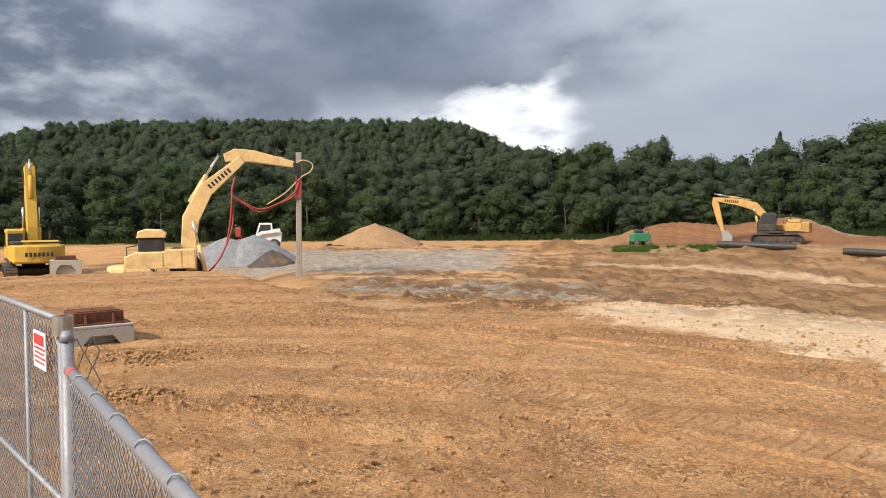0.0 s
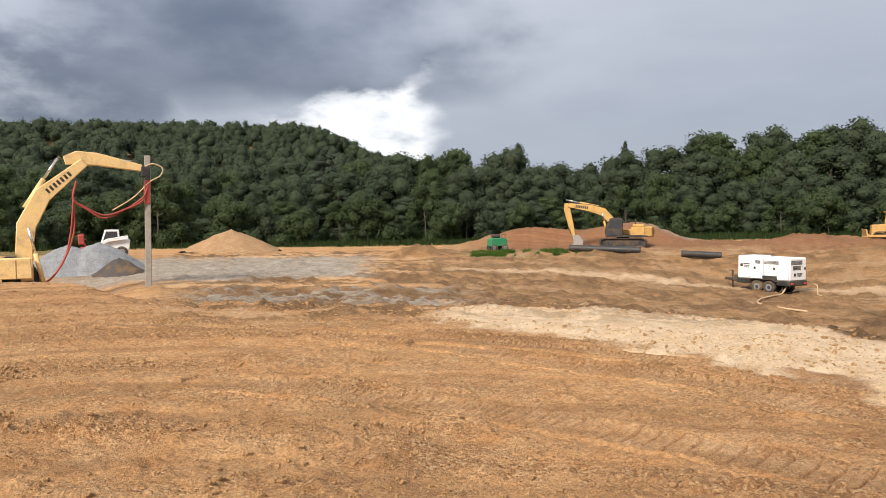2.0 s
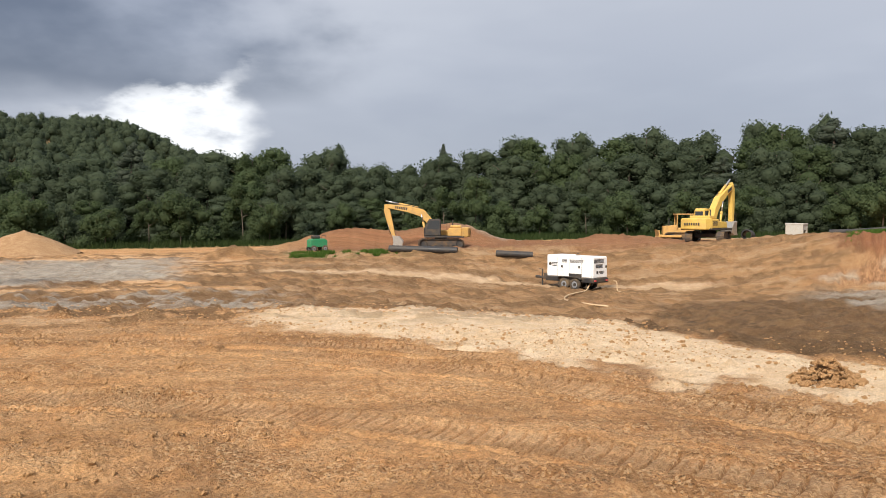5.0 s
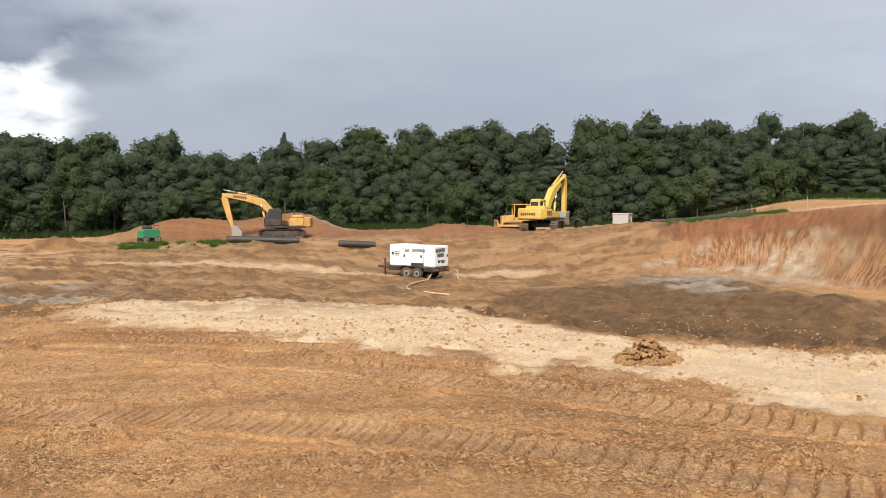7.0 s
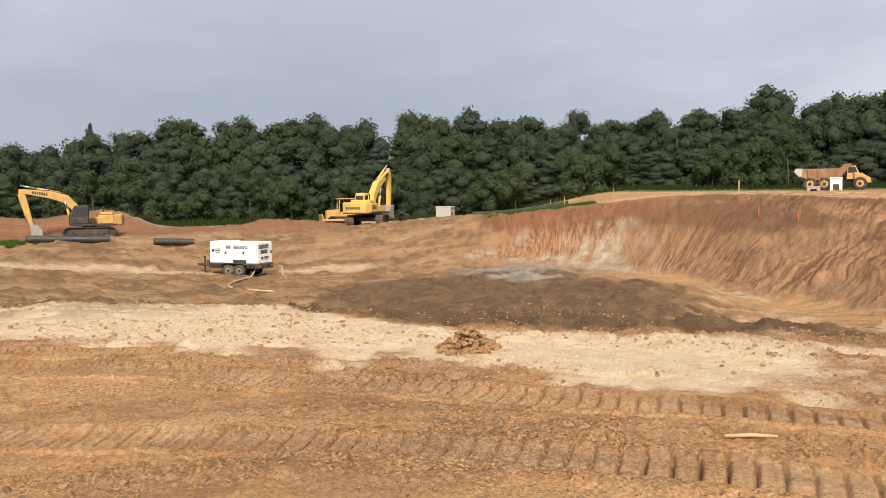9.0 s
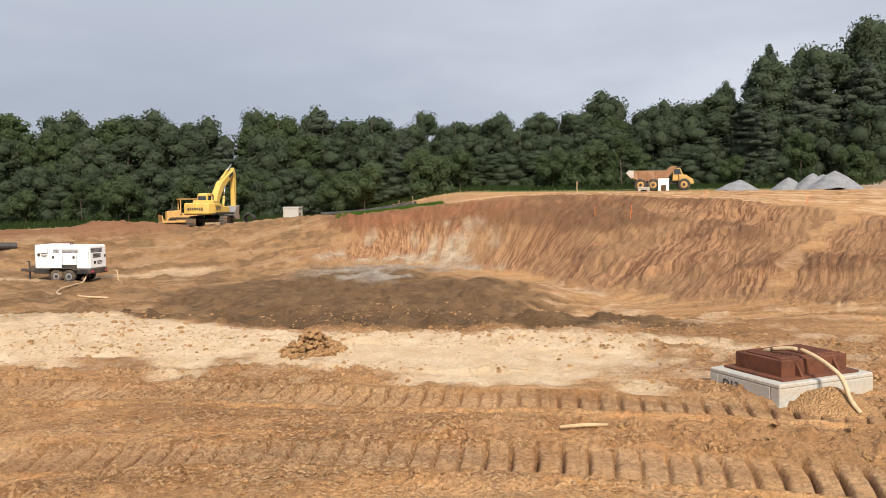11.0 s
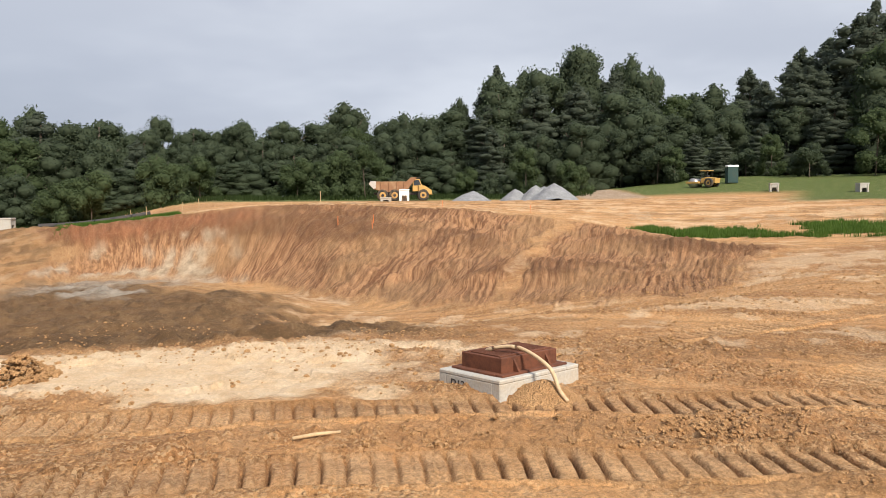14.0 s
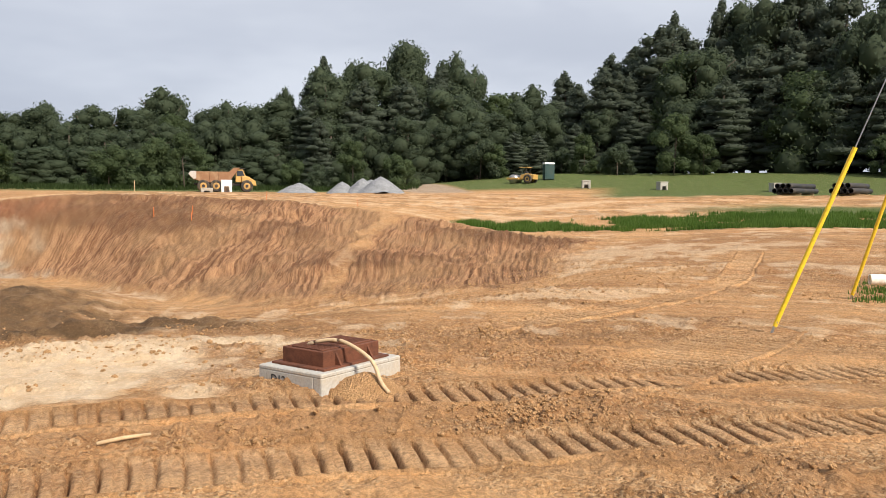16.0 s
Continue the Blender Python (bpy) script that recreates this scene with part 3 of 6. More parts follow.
def track_prints():
    """Grouser prints pressed into the soil, a fine strip for each pass of a machine."""
    for points, width, pitch, depth in TRACKS:
        line, side, u = track_line(points)
        h = width / 2
        off = np.array([-h - 0.16, -h - 0.09, -h - 0.04, -h + 0.01, -h * 0.8, -h * 0.45, 0, h * 0.45, h * 0.8, h - 0.01, h + 0.04, h + 0.09, h + 0.16])
        x = (line[:, None, 0] + side[:, None, 0] * off).ravel()
        y = (line[:, None, 1] + side[:, None, 1] * off).ravel()
        o, s = np.tile(off, len(u)), np.repeat(u, len(off))
        patchy = np.clip(0.9 + 1.0 * fbm(x, y, 0.9, 3, 77), 0.55, 1.15)
        ends = smooth(0, 1.5, s) * smooth(u[-1], u[-1] - 1.5, s)
        phase = (s / pitch + 0.10 * fbm(x, y, 1.1, 2, 91) + 0.10 * (o / h) ** 2) % 1.0
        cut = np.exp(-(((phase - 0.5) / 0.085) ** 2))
        inside = (np.abs(o) < h).astype(float)
        z = grade(x, y) + soft_relief(x, y) * (1 - 0.5 * inside) + 0.012 * fbm(x, y, 9.0, 3, 47)
        lift = 0.03 * np.interp(np.abs(o), (h - 0.02, h + 0.04, h + 0.1), (0, 1, 0.2)) * (0.4 + patchy)
        z = z + ends * patchy * inside * (-1.3 * depth * cut + 0.035 * (phase - 0.5)) + lift * ends - 0.012 * inside
        z = z - 0.10 * (np.abs(o) > h + 0.12)
        n, m = len(u), len(off)
        i, j = np.meshgrid(np.arange(n - 1), np.arange(m - 1), indexing="ij")
        quads = np.stack([i * m + j, i * m + j + 1, (i + 1) * m + j + 1, (i + 1) * m + j], -1).reshape(-1, 4)
        me = bpy.data.meshes.new("track_print")
        me.vertices.add(len(x))
        me.vertices.foreach_set("co", np.stack([x, y, z], 1).astype(np.float32).ravel())
        me.loops.add(quads.size)
        me.loops.foreach_set("vertex_index", quads.ravel().astype(np.int32))
        me.polygons.add(len(quads))
        me.polygons.foreach_set("loop_start", (np.arange(len(quads)) * 4).astype(np.int32))
        me.polygons.foreach_set("use_smooth", np.ones(len(quads), bool))
        me.update(calc_edges=True)
        bow, along, trail = bow_of(x, y)
        # damp trails; the creases' shade is painted in with the groove shape
        moist_and_shade = np.maximum(0.25 * smooth(0.06, 0.24, trail), ends * inside * cut * patchy)
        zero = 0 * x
        for name, four in (("zone_a", (0.14 * inside * ends * (1 - cut), zero, zero, zero)), ("zone_b", (zero, zero, zero, moist_and_shade))):
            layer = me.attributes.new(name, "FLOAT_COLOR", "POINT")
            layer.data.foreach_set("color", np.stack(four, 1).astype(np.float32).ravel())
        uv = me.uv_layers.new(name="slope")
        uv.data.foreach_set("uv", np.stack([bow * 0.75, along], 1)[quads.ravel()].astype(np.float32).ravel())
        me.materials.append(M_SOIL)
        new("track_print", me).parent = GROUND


def floor_at(x, y):
    """Height of the graded ground under a thing."""
    return float(grade(np.array([float(x)]), np.array([float(y)]))[0])


GROUND = build_ground()
track_prints()



# ---- helpers for things ----
def mesh_from(name, verts, faces, material, smooth_faces=True):
    me = bpy.data.meshes.new(name)
    verts = np.asarray(verts, np.float32)
    sizes = np.array([len(f) for f in faces], np.int32)
    loops = np.fromiter((i for f in faces for i in f), np.int32)
    me.vertices.add(len(verts))
    me.vertices.foreach_set("co", verts.ravel())
    me.loops.add(len(loops))
    me.loops.foreach_set("vertex_index", loops)
    me.polygons.add(len(faces))
    me.polygons.foreach_set("loop_start", np.concatenate([[0], np.cumsum(sizes)[:-1]]).astype(np.int32))
    me.polygons.foreach_set("use_smooth", np.full(len(faces), smooth_faces))
    me.update(calc_edges=True)
    me.materials.append(material)
    return me


def thing(name, m, label, category, group="", kind=""):
    ob = new(name)
    ob.empty_display_size = 0.2
    ob.matrix_basis = m
    return tagged(ob, label, category, group, kind)


def child(name, mesh, parent, label=""):
    ob = new(name, mesh)
    ob.parent = parent
    if label:
        tagged(ob, label)
    return ob


# ---- woods ----
RNG = np.random.default_rng(7)
ICO = bmesh.new()
bmesh.ops.create_icosphere(ICO, subdivisions=1, radius=1.0)
ICO_V = np.array([v.co[:] for v in ICO.verts])
ICO_F = np.array([[v.index for v in f.verts] for f in ICO.faces])
ICO.free()


def leaves_on(centres, normals, size, rng):
    """Small leaf sprays, one triangle each, lying loosely round outward directions."""
    n = len(centres)
    nn = normals + 0.6 * rng.normal(size=(n, 3)) + [0, 0, 0.1]
    nn /= np.linalg.norm(nn, axis=1, keepdims=True) + 1e-9
    t = np.cross(nn, rng.normal(size=(n, 3)))
    t /= np.linalg.norm(t, axis=1, keepdims=True) + 1e-9
    u = np.cross(nn, t)
    s = size * rng.uniform(0.6, 1.3, (n, 1))
    k = rng.uniform(0.6, 1.0, (n, 1))
    v = np.stack([centres - t * s - u * s * k * 0.5, centres + t * s - u * s * k * 0.5, centres + u * s * k], 1)
    return v.reshape(-1, 3), np.arange(3 * n).reshape(-1, 3)


def crown_mesh(name, blobs, leaf, per_blob, material, rng):
    """blobs: rows of centre and radii. A crown of uneven clumps, thick with small leaf sprays."""
    verts, faces, base = [], [], 0
    for cx, cy, cz, rx, rz in blobs:
        v = ICO_V * (1 + 0.4 * (rng.random((len(ICO_V), 1)) - 0.5))
        v = v * [rx * 0.8, rx * 0.8, rz * 0.8] + [cx, cy, cz]
        verts.append(v)
        faces += (ICO_F + base).tolist()
        base += len(v)
        d = rng.normal(size=(per_blob, 3))
        d[:, 2] = np.abs(d[:, 2]) * np.where(rng.random(per_blob) < 0.62, 1, -1)
        d /= np.linalg.norm(d, axis=1, keepdims=True)
        lv, lf = leaves_on(d * [rx, rx, rz] * rng.uniform(0.74, 1.16, (per_blob, 1)) + [cx, cy, cz], d, leaf, rng)
        verts.append(lv)
        faces += (lf + base).tolist()
        base += len(lv)
    return mesh_from(name, np.concatenate(verts), faces, material, True)


def tube(path, radii, sides=7):
    path = np.asarray(path, float)
    verts, faces = [], []
    for i, p in enumerate(path):
        d = path[min(i + 1, len(path) - 1)] - path[max(i - 1, 0)]
        d /= np.linalg.norm(d) + 1e-9
        a = np.cross(d, (0.0, 1.0, 0.0) if abs(d[1]) < 0.9 else (1.0, 0.0, 0.0))
        a /= np.linalg.norm(a)
        c = np.cross(d, a)
        for s in range(sides):
            w = 2 * math.pi * s / sides
            verts.append(p + radii[i] * (math.cos(w) * a + math.sin(w) * c))
    for i in range(len(path) - 1):
        for s in range(sides):
            n = (s + 1) % sides
            faces.append((i * sides + s, i * sides + n, (i + 1) * sides + n, (i + 1) * sides + s))
    faces.append(tuple(range(sides))[::-1])
    faces.append(tuple(range((len(path) - 1) * sides, len(path) * sides)))
    return verts, faces


def trunk_mesh(height, radius, limbs, rng):
    verts, faces = tube([(0, 0, -0.3), (0.1, 0, height * 0.3), (0.2, 0.1, height * 0.6), (0.1, 0.2, height * 0.92)], [radius * 1.25, radius, radius * 0.65, radius * 0.15])
    for _ in range(limbs):
        z0, a = height * rng.uniform(0.3, 0.75), rng.uniform(0, 6.28)
        ln = height * rng.uniform(0.15, 0.28)
        e = (math.cos(a) * ln, math.sin(a) * ln, z0 + ln * 0.7)
        v, f = tube([(0.1, 0, z0), (e[0] * 0.5, e[1] * 0.5, z0 + ln * 0.25), e], [radius * 0.4, radius * 0.28, radius * 0.08], 5)
        n = len(verts)
        verts += v
        faces += [tuple(i + n for i in q) for q in f]
    return mesh_from("trunk", verts, faces, M_BARK)


def broad_tree(rng, height, spread, low, material, leaf=0.17, blobs=34):
    """A domed crown: clumps over its outside, smaller towards the top, from near the ground up."""
    rows = []
    for i in range(blobs):
        t = (i + rng.random()) / blobs
        z = height * (low + (0.92 - low) * t)
        reach = spread * (math.sin(math.pi * min(1, 0.30 + 0.62 * t)) ** 0.7)
        a, d = i * 2.4 + rng.uniform(-0.6, 0.6), reach * rng.uniform(0.35, 0.9)
        s = spread * rng.uniform(0.32, 0.50) * (1.1 - 0.4 * t)
        rows.append((math.cos(a) * d * 0.92, math.sin(a) * d * 0.92, z, s, s * rng.uniform(0.75, 1.1)))
    return trunk_mesh(height, height * 0.018 + 0.05, 5, rng), crown_mesh("crown", rows, leaf, 190, material, rng), height


def pine_tree(rng, height, spread, low, material):
    """Tiers of level boughs on a straight stem."""
    rows = []
    tiers = 15
    for i in range(tiers):
        t = i / (tiers - 1)
        z = height * (low + (0.97 - low) * t)
        reach = spread * (1 - t) ** 0.5 * rng.uniform(0.62, 1.15) + 0.35
        n = 5 if t < 0.7 else 3
        a0 = rng.uniform(0, 6.28)
        for j in range(n):
            a = a0 + 6.283 * j / n + rng.uniform(-0.3, 0.3)
            d = reach * rng.uniform(0.4, 0.8)
            rows.append((math.cos(a) * d, math.sin(a) * d, z + rng.uniform(-0.5, 0.5), reach * 0.46 + 0.25, height * 0.048))
    return trunk_mesh(height, height * 0.014 + 0.06, 0, rng), crown_mesh("crown", rows, 0.17, 92, material, rng), height


def shrub(rng, height, spread, material):
    rows = []
    for _ in range(20):
        t = rng.random()
        a, d = rng.uniform(0, 6.28), spread * math.sqrt(rng.random()) * (1 - 0.55 * t)
        s = spread * rng.uniform(0.22, 0.38)
        rows.append((math.cos(a) * d, math.sin(a) * d, height * (0.12 + 0.75 * t), s, s * 0.9))
    return trunk_mesh(height, 0.06, 4, rng), crown_mesh("crown", rows, 0.13, 180, material, rng), height


BROAD = [broad_tree(RNG, 13.5, 4.6, 0.12, M_LEAF), broad_tree(RNG, 12.0, 4.4, 0.08, M_LEAF), broad_tree(RNG, 15.0, 4.6, 0.15, M_LEAF), broad_tree(RNG, 11.0, 4.8, 0.06, M_LEAF), broad_tree(RNG, 13.0, 3.9, 0.1, M_LEAF_LIGHT)]
PINES = [pine_tree(RNG, 17.0, 3.6, 0.10, M_PINE), pine_tree(RNG, 15.0, 3.2, 0.12, M_PINE), pine_tree(RNG, 19.0, 3.8, 0.08, M_PINE)]
SHRUBS = [shrub(RNG, 5.2, 2.6, M_LEAF_LIGHT), shrub(RNG, 4.0, 2.2, M_LEAF), shrub(RNG, 6.5, 2.6, M_LEAF_LIGHT)]


def plant(kind, name, az, r, height, width, label, group):
    """A tree of that kind, made that high and that many times as wide."""
    x, y = r * math.sin(radians(az)), r * math.cos(radians(az))
    m = pose(x, y, floor_at(x, y) - 0.15, 0, 0, RNG.uniform(0, 360)) @ Matrix.Diagonal((width * RNG.uniform(0.9, 1.12), width * RNG.uniform(0.9, 1.12), height / kind[2], 1))
    t = thing(name, m, label, "tree" if name != "shrub" else "shrub", group)
    child("trunk", kind[0], t)
    child("crown", kind[1], t)


def edge(az):
    """Distance of the woods' edge along a bearing, and how many degrees the tree tops rise over the eye."""
    r = np.interp(az, (-40, -10, 20, 45, 62, 80, 92, 93.5, 118), (98, 102, 108, 104, 108, 108, 112, 118, 104))
    e = np.interp(az, (-41, -10, -2, 4, 11, 15, 18, 24, 27, 36, 44, 57, 62, 66, 73, 76, 82, 87, 89.7, 92, 95, 99, 104, 110, 120),
                  (3.3, 3.2, 3.6, 4.5, 4.4, 3.6, 3.4, 4.6, 5.15, 5.5, 5.5, 5.35, 5.6, 5.8, 6.0, 8.3, 10.1, 9.4, 7.0, 7.8, 9.2, 11.0, 12.2, 13.0, 13.4))
    return float(r), float(e)


def tall_at(az, r, degrees):
    return math.tan(radians(degrees)) * r + 2.2 - floor_at(r * math.sin(radians(az)), r * math.cos(radians(az)))


az = -41.0
while az < 121:
    r, e = edge(az)
    pines = 0.62 if az > 92 else 0.25 if az > 75 else 0.06
    for row in range(3):
        rr = r + row * 6.5 + RNG.uniform(-2.5, 2.5)
        a = az + RNG.uniform(-0.9, 0.9)
        h = tall_at(a, rr, edge(a)[1]) * ((0.55, 0.84, 1.05)[row] + RNG.uniform(-0.09, 0.06))
        if RNG.random() < pines:
            plant(PINES[RNG.integers(3)], "pine_tree", a, rr, h * RNG.uniform(0.9, 1.06), min(1.6, h / 11.5), "dark green pine tree at the edge of the woods", "trees at the edge of the woods")
        else:
            plant(BROAD[RNG.integers(5)], "broadleaf_tree", a, rr, h, max(0.75, min(1.3, h / 10.5)), "dense green broadleaf tree at the edge of the woods", "trees at the edge of the woods")
    az += 2.3 if az < 93 else 1.8
# single trees that stand out over the rest
for a, e, w in ((13.4, 5.1, 0.8), (42.3, 6.35, 0.75), (46.5, 6.4, 0.9), (54.3, 6.25, 0.7), (59.5, 6.1, 0.8), (66.9, 7.4, 1.0), (70.9, 6.6, 0.8), (74.7, 7.7, 0.55), (79.6, 9.7, 0.9), (83.0, 10.9, 1.2), (86.3, 10.1, 1.0), (88.1, 9.2, 0.7)):
    plant(BROAD[int(a * 7) % 3], "broadleaf_tree", a, edge(a)[0] + 16, tall_at(a, edge(a)[0] + 16, e), w, "tall broadleaf tree rising over the woods", "trees at the edge of the woods")
for a, e, w in ((21.2, 5.05, 0.55), (77.3, 9.7, 0.9), (91.9, 8.0, 0.8), (101.5, 12.3, 1.2), (104.5, 13.0, 1.2)):
    plant(PINES[int(a * 7) % 3], "pine_tree", a, edge(a)[0] + 14, tall_at(a, edge(a)[0] + 14, e), w, "tall dark pine rising over the woods", "trees at the edge of the woods")
az = -40.0
while az < 121:
    r, e = edge(az)
    if RNG.random() < (0.85 if az < 50 else 0.6):
        k = RNG.uniform(0.75, 1.3)
        kind = SHRUBS[RNG.integers(3)]
        plant(kind, "shrub", az + RNG.uniform(-1, 1), r - RNG.uniform(6, 13), kind[2] * k, k, "leafy green shrub in front of the woods", "shrubs before the woods")
    az += 2.2


def far_woods():
    """The forest on the hill and behind the first trees, too many to count."""
    rng = np.random.default_rng(11)
    verts, faces, base = [], [], 0
    spots = []
    while len(spots) < 3100:
        az, r = rng.uniform(-44, 30) if rng.random() < 0.75 else rng.uniform(30, 122), 125 + 380 * rng.random() ** 0.8
        x, y = r * math.sin(radians(az)), r * math.cos(radians(az))
        if az > 20 and r > 160:
            continue
        spots.append((x, y, r, az))
    zs = grade(np.array([s[0] for s in spots]), np.array([s[1] for s in spots]))
    for (x, y, r, az), z in zip(spots, zs):
        h = rng.uniform(9, 13) * (1.2 if 78 < az < 86 or az > 96 else 0.9)
        w = rng.uniform(2.9, 4.6)
        pine = rng.random() < 0.3
        for j in range(3):
            t = (j + 0.6) / 3.4
            a, d = rng.uniform(0, 6.28), w * 0.45 * (1 - t * (0.8 if pine else 0.3))
            s = w * ((1 - 0.75 * t) if pine else 0.78) * rng.uniform(0.8, 1.1)
            v = ICO_V * (1 + 0.5 * (rng.random((len(ICO_V), 1)) - 0.5)) * [s * 0.85, s * 0.85, h * 0.23] + [x + math.cos(a) * d, y + math.sin(a) * d, z + h * (0.22 + 0.62 * t)]
            verts.append(v)
            faces += (ICO_F + base).tolist()
            base += len(v)
            n = 46
            dd = rng.normal(size=(n, 3))
            dd[:, 2] = np.abs(dd[:, 2])
            dd /= np.linalg.norm(dd, axis=1, keepdims=True)
            lv, lf = leaves_on(dd * [s, s, h * 0.26] * rng.uniform(0.8, 1.15, (n, 1)) + v.mean(0), dd, 0.3 if r < 220 else 0.42, rng)
            verts.append(lv)
            faces += (lf + base).tolist()
            base += len(lv)
    ob = new("far_woods", mesh_from("far_woods", np.concatenate(verts), faces, M_LEAF, True))
    return tagged(ob, "dense dark green forest covering the hill behind the site", "forest", kind="stuff")


far_woods()


# ---- building kit ----
class Geo:
    """Collects the shapes of one part."""

    def __init__(self):
        self.v, self.f = [], []

    def add(self, verts, faces):
        n = len(self.v)
        self.v += [tuple(p) for p in verts]
        self.f += [tuple(i + n for i in q) for q in faces]
        return self

    def convex(self, verts, faces, m=None):
        verts = np.asarray(verts, float)
        mid = verts.mean(0)
        out = []
        for q in faces:
            p = verts[list(q)]
            a, b, c = (p[1] - p[0]).tolist(), (p[2] - p[0]).tolist(), (p[0] - mid).tolist()
            vol = (a[1] * b[2] - a[2] * b[1]) * c[0] + (a[2] * b[0] - a[0] * b[2]) * c[1] + (a[0] * b[1] - a[1] * b[0]) * c[2]
            out.append(q if vol > 0 else tuple(q)[::-1])
        if m is not None:
            verts = [m @ Vector(p) for p in verts]
        return self.add(verts, out)

    def box(self, c, s, m=None, b=0.02):
        h = np.array(s, float) / 2
        b = min(b, *(h * 0.45))
        signs = [(x, y, z) for x in (-1, 1) for y in (-1, 1) for z in (-1, 1)]
        verts = []
        for sg in signs:
            for a in range(3):
                p = (h - b) * sg
                p[a] = h[a] * sg[a]
                verts.append(p + c)
        idx = {(sg, a): 3 * i + a for i, sg in enumerate(signs) for a in range(3)}
        faces = []
        for a in range(3):
            o1, o2 = (a + 1) % 3, (a + 2) % 3
            for s1 in (-1, 1):
                ring = []
                for p, q in ((-1, -1), (1, -1), (1, 1), (-1, 1)):
                    sg = [0, 0, 0]
                    sg[a], sg[o1], sg[o2] = s1, p, q
                    ring.append(idx[(tuple(sg), a)])
                faces.append(tuple(ring))
                for s2 in (-1, 1):
                    c1, c2 = [0, 0, 0], [0, 0, 0]
                    c1[a], c1[o1], c1[o2] = s1, s2, -1
                    c2[a], c2[o1], c2[o2] = s1, s2, 1
                    c1, c2 = tuple(c1), tuple(c2)
                    faces.append((idx[(c1, a)], idx[(c1, o1)], idx[(c2, o1)], idx[(c2, a)]))
        for sg in signs:
            faces.append((idx[(sg, 0)], idx[(sg, 1)], idx[(sg, 2)]))
        return self.convex(verts, faces, m)

    def prism(self, profile, y0, y1, m=None, b=0.03):
        """A plate or body with an (x, z) outline, from y0 to y1, its rims rounded off."""
        p = np.array(profile, float)
        x, z = p[:, 0], p[:, 1]
        if (x * np.roll(z, -1) - z * np.roll(x, -1)).sum() < 0:
            p = p[::-1]
        prev, nxt = np.roll(p, 1, 0), np.roll(p, -1, 0)
        d1, d2 = p - prev, nxt - p
        d1 /= np.linalg.norm(d1, axis=1, keepdims=True) + 1e-9
        d2 /= np.linalg.norm(d2, axis=1, keepdims=True) + 1e-9
        inward = np.stack([-(d1 + d2)[:, 1], (d1 + d2)[:, 0]], 1)
        inward /= np.linalg.norm(inward, axis=1, keepdims=True) + 1e-9
        q = p + inward * b
        n = len(p)
        lo, hi = min(y0, y1), max(y0, y1)
        b = min(b, (hi - lo) * 0.3)
        rings = [(q, lo), (p, lo + b), (p, hi - b), (q, hi)]
        verts = [(a, yy, c) for ring, yy in rings for a, c in ring]
        faces = [tuple(range(n))]
        for k in range(3):
            for i in range(n):
                j = (i + 1) % n
                faces.append((k * n + i, (k + 1) * n + i, (k + 1) * n + j, k * n + j))
        faces.append(tuple(range(3 * n, 4 * n))[::-1])
        if m is not None:
            verts = [m @ Vector(w) for w in verts]
        return self.add(verts, faces)

    def rod(self, path, r, sides=8, m=None):
        path = [Vector(p) for p in path]
        radii = r if isinstance(r, (list, tuple)) else [r] * len(path)
        verts, faces = tube([tuple(p) for p in path], radii, sides)
        if m is not None:
            verts = [m @ Vector(p) for p in verts]
        return self.add(verts, faces)

    def lathe(self, profile, axis_m, sides=20):
        """profile: rows of distance along the axis (local y) and radius."""
        n = len(profile)
        verts, faces = [], []
        for s in range(sides):
            w = 2 * math.pi * s / sides
            for a, r in profile:
                verts.append(axis_m @ Vector((r * math.cos(w), a, r * math.sin(w))))
        for s in range(sides):
            t = (s + 1) % sides
            for i in range(n - 1):
                faces.append((s * n + i, s * n + i + 1, t * n + i + 1, t * n + i))
        return self.add(verts, faces)


def part(name, geo, material, parent, label="", smooth_faces=False):
    return child(name, mesh_from(name, geo.v, geo.f, material, smooth_faces), parent, label)


def curve_points(points, n=24):
    """A smooth line through a few points."""
    p = [Vector(q) for q in points]
    p = [2 * p[0] - p[1]] + p + [2 * p[-1] - p[-2]]
    out = []
    for i in range(1, len(p) - 2):
        for k in range(n):
            t = k / n
            a, b, c, d = p[i - 1 : i + 3]
            out.append(0.5 * (2 * b + (c - a) * t + (2 * a - 5 * b + 4 * c - d) * t * t + (3 * b - a - 3 * c + d) * t**3))
    return out + [p[-2]]


def on_ground(x, y, rz=0.0, sink=0.0):
    return pose(x, y, floor_at(x, y) - sink, 0, 0, rz)


def glass_material(name, tint):
    k = Mat(name)
    return k.done(k.mix(k.noise(3), tint, tuple(c * 1.5 for c in tint)), 0.08, 0.0, 0.6)


M_YELLOW = worn("old_yellow_paint", (0.52, 0.31, 0.085), (0.26, 0.17, 0.09), 0.55, 0.5)
M_CREAM = worn("faded_yellow_paint", (0.74, 0.52, 0.23), (0.34, 0.22, 0.12), 0.55, 0.55)
M_BRIGHT = worn("bright_yellow_paint", (0.54, 0.34, 0.035), (0.30, 0.20, 0.10), 0.4, 0.45)
M_PALE = worn("pale_yellow_paint", (0.60, 0.40, 0.085), (0.34, 0.22, 0.11), 0.45, 0.5)
M_ORANGE = worn("dull_orange_paint", (0.52, 0.30, 0.09), (0.26, 0.16, 0.08), 0.6, 0.55)
M_BLACK = worn("black_paint", (0.022, 0.022, 0.024), (0.16, 0.11, 0.06), 0.5, 0.5)
M_TRACK = worn("track_steel", (0.07, 0.06, 0.055), (0.24, 0.15, 0.07), 0.85, 0.65, 0.4)
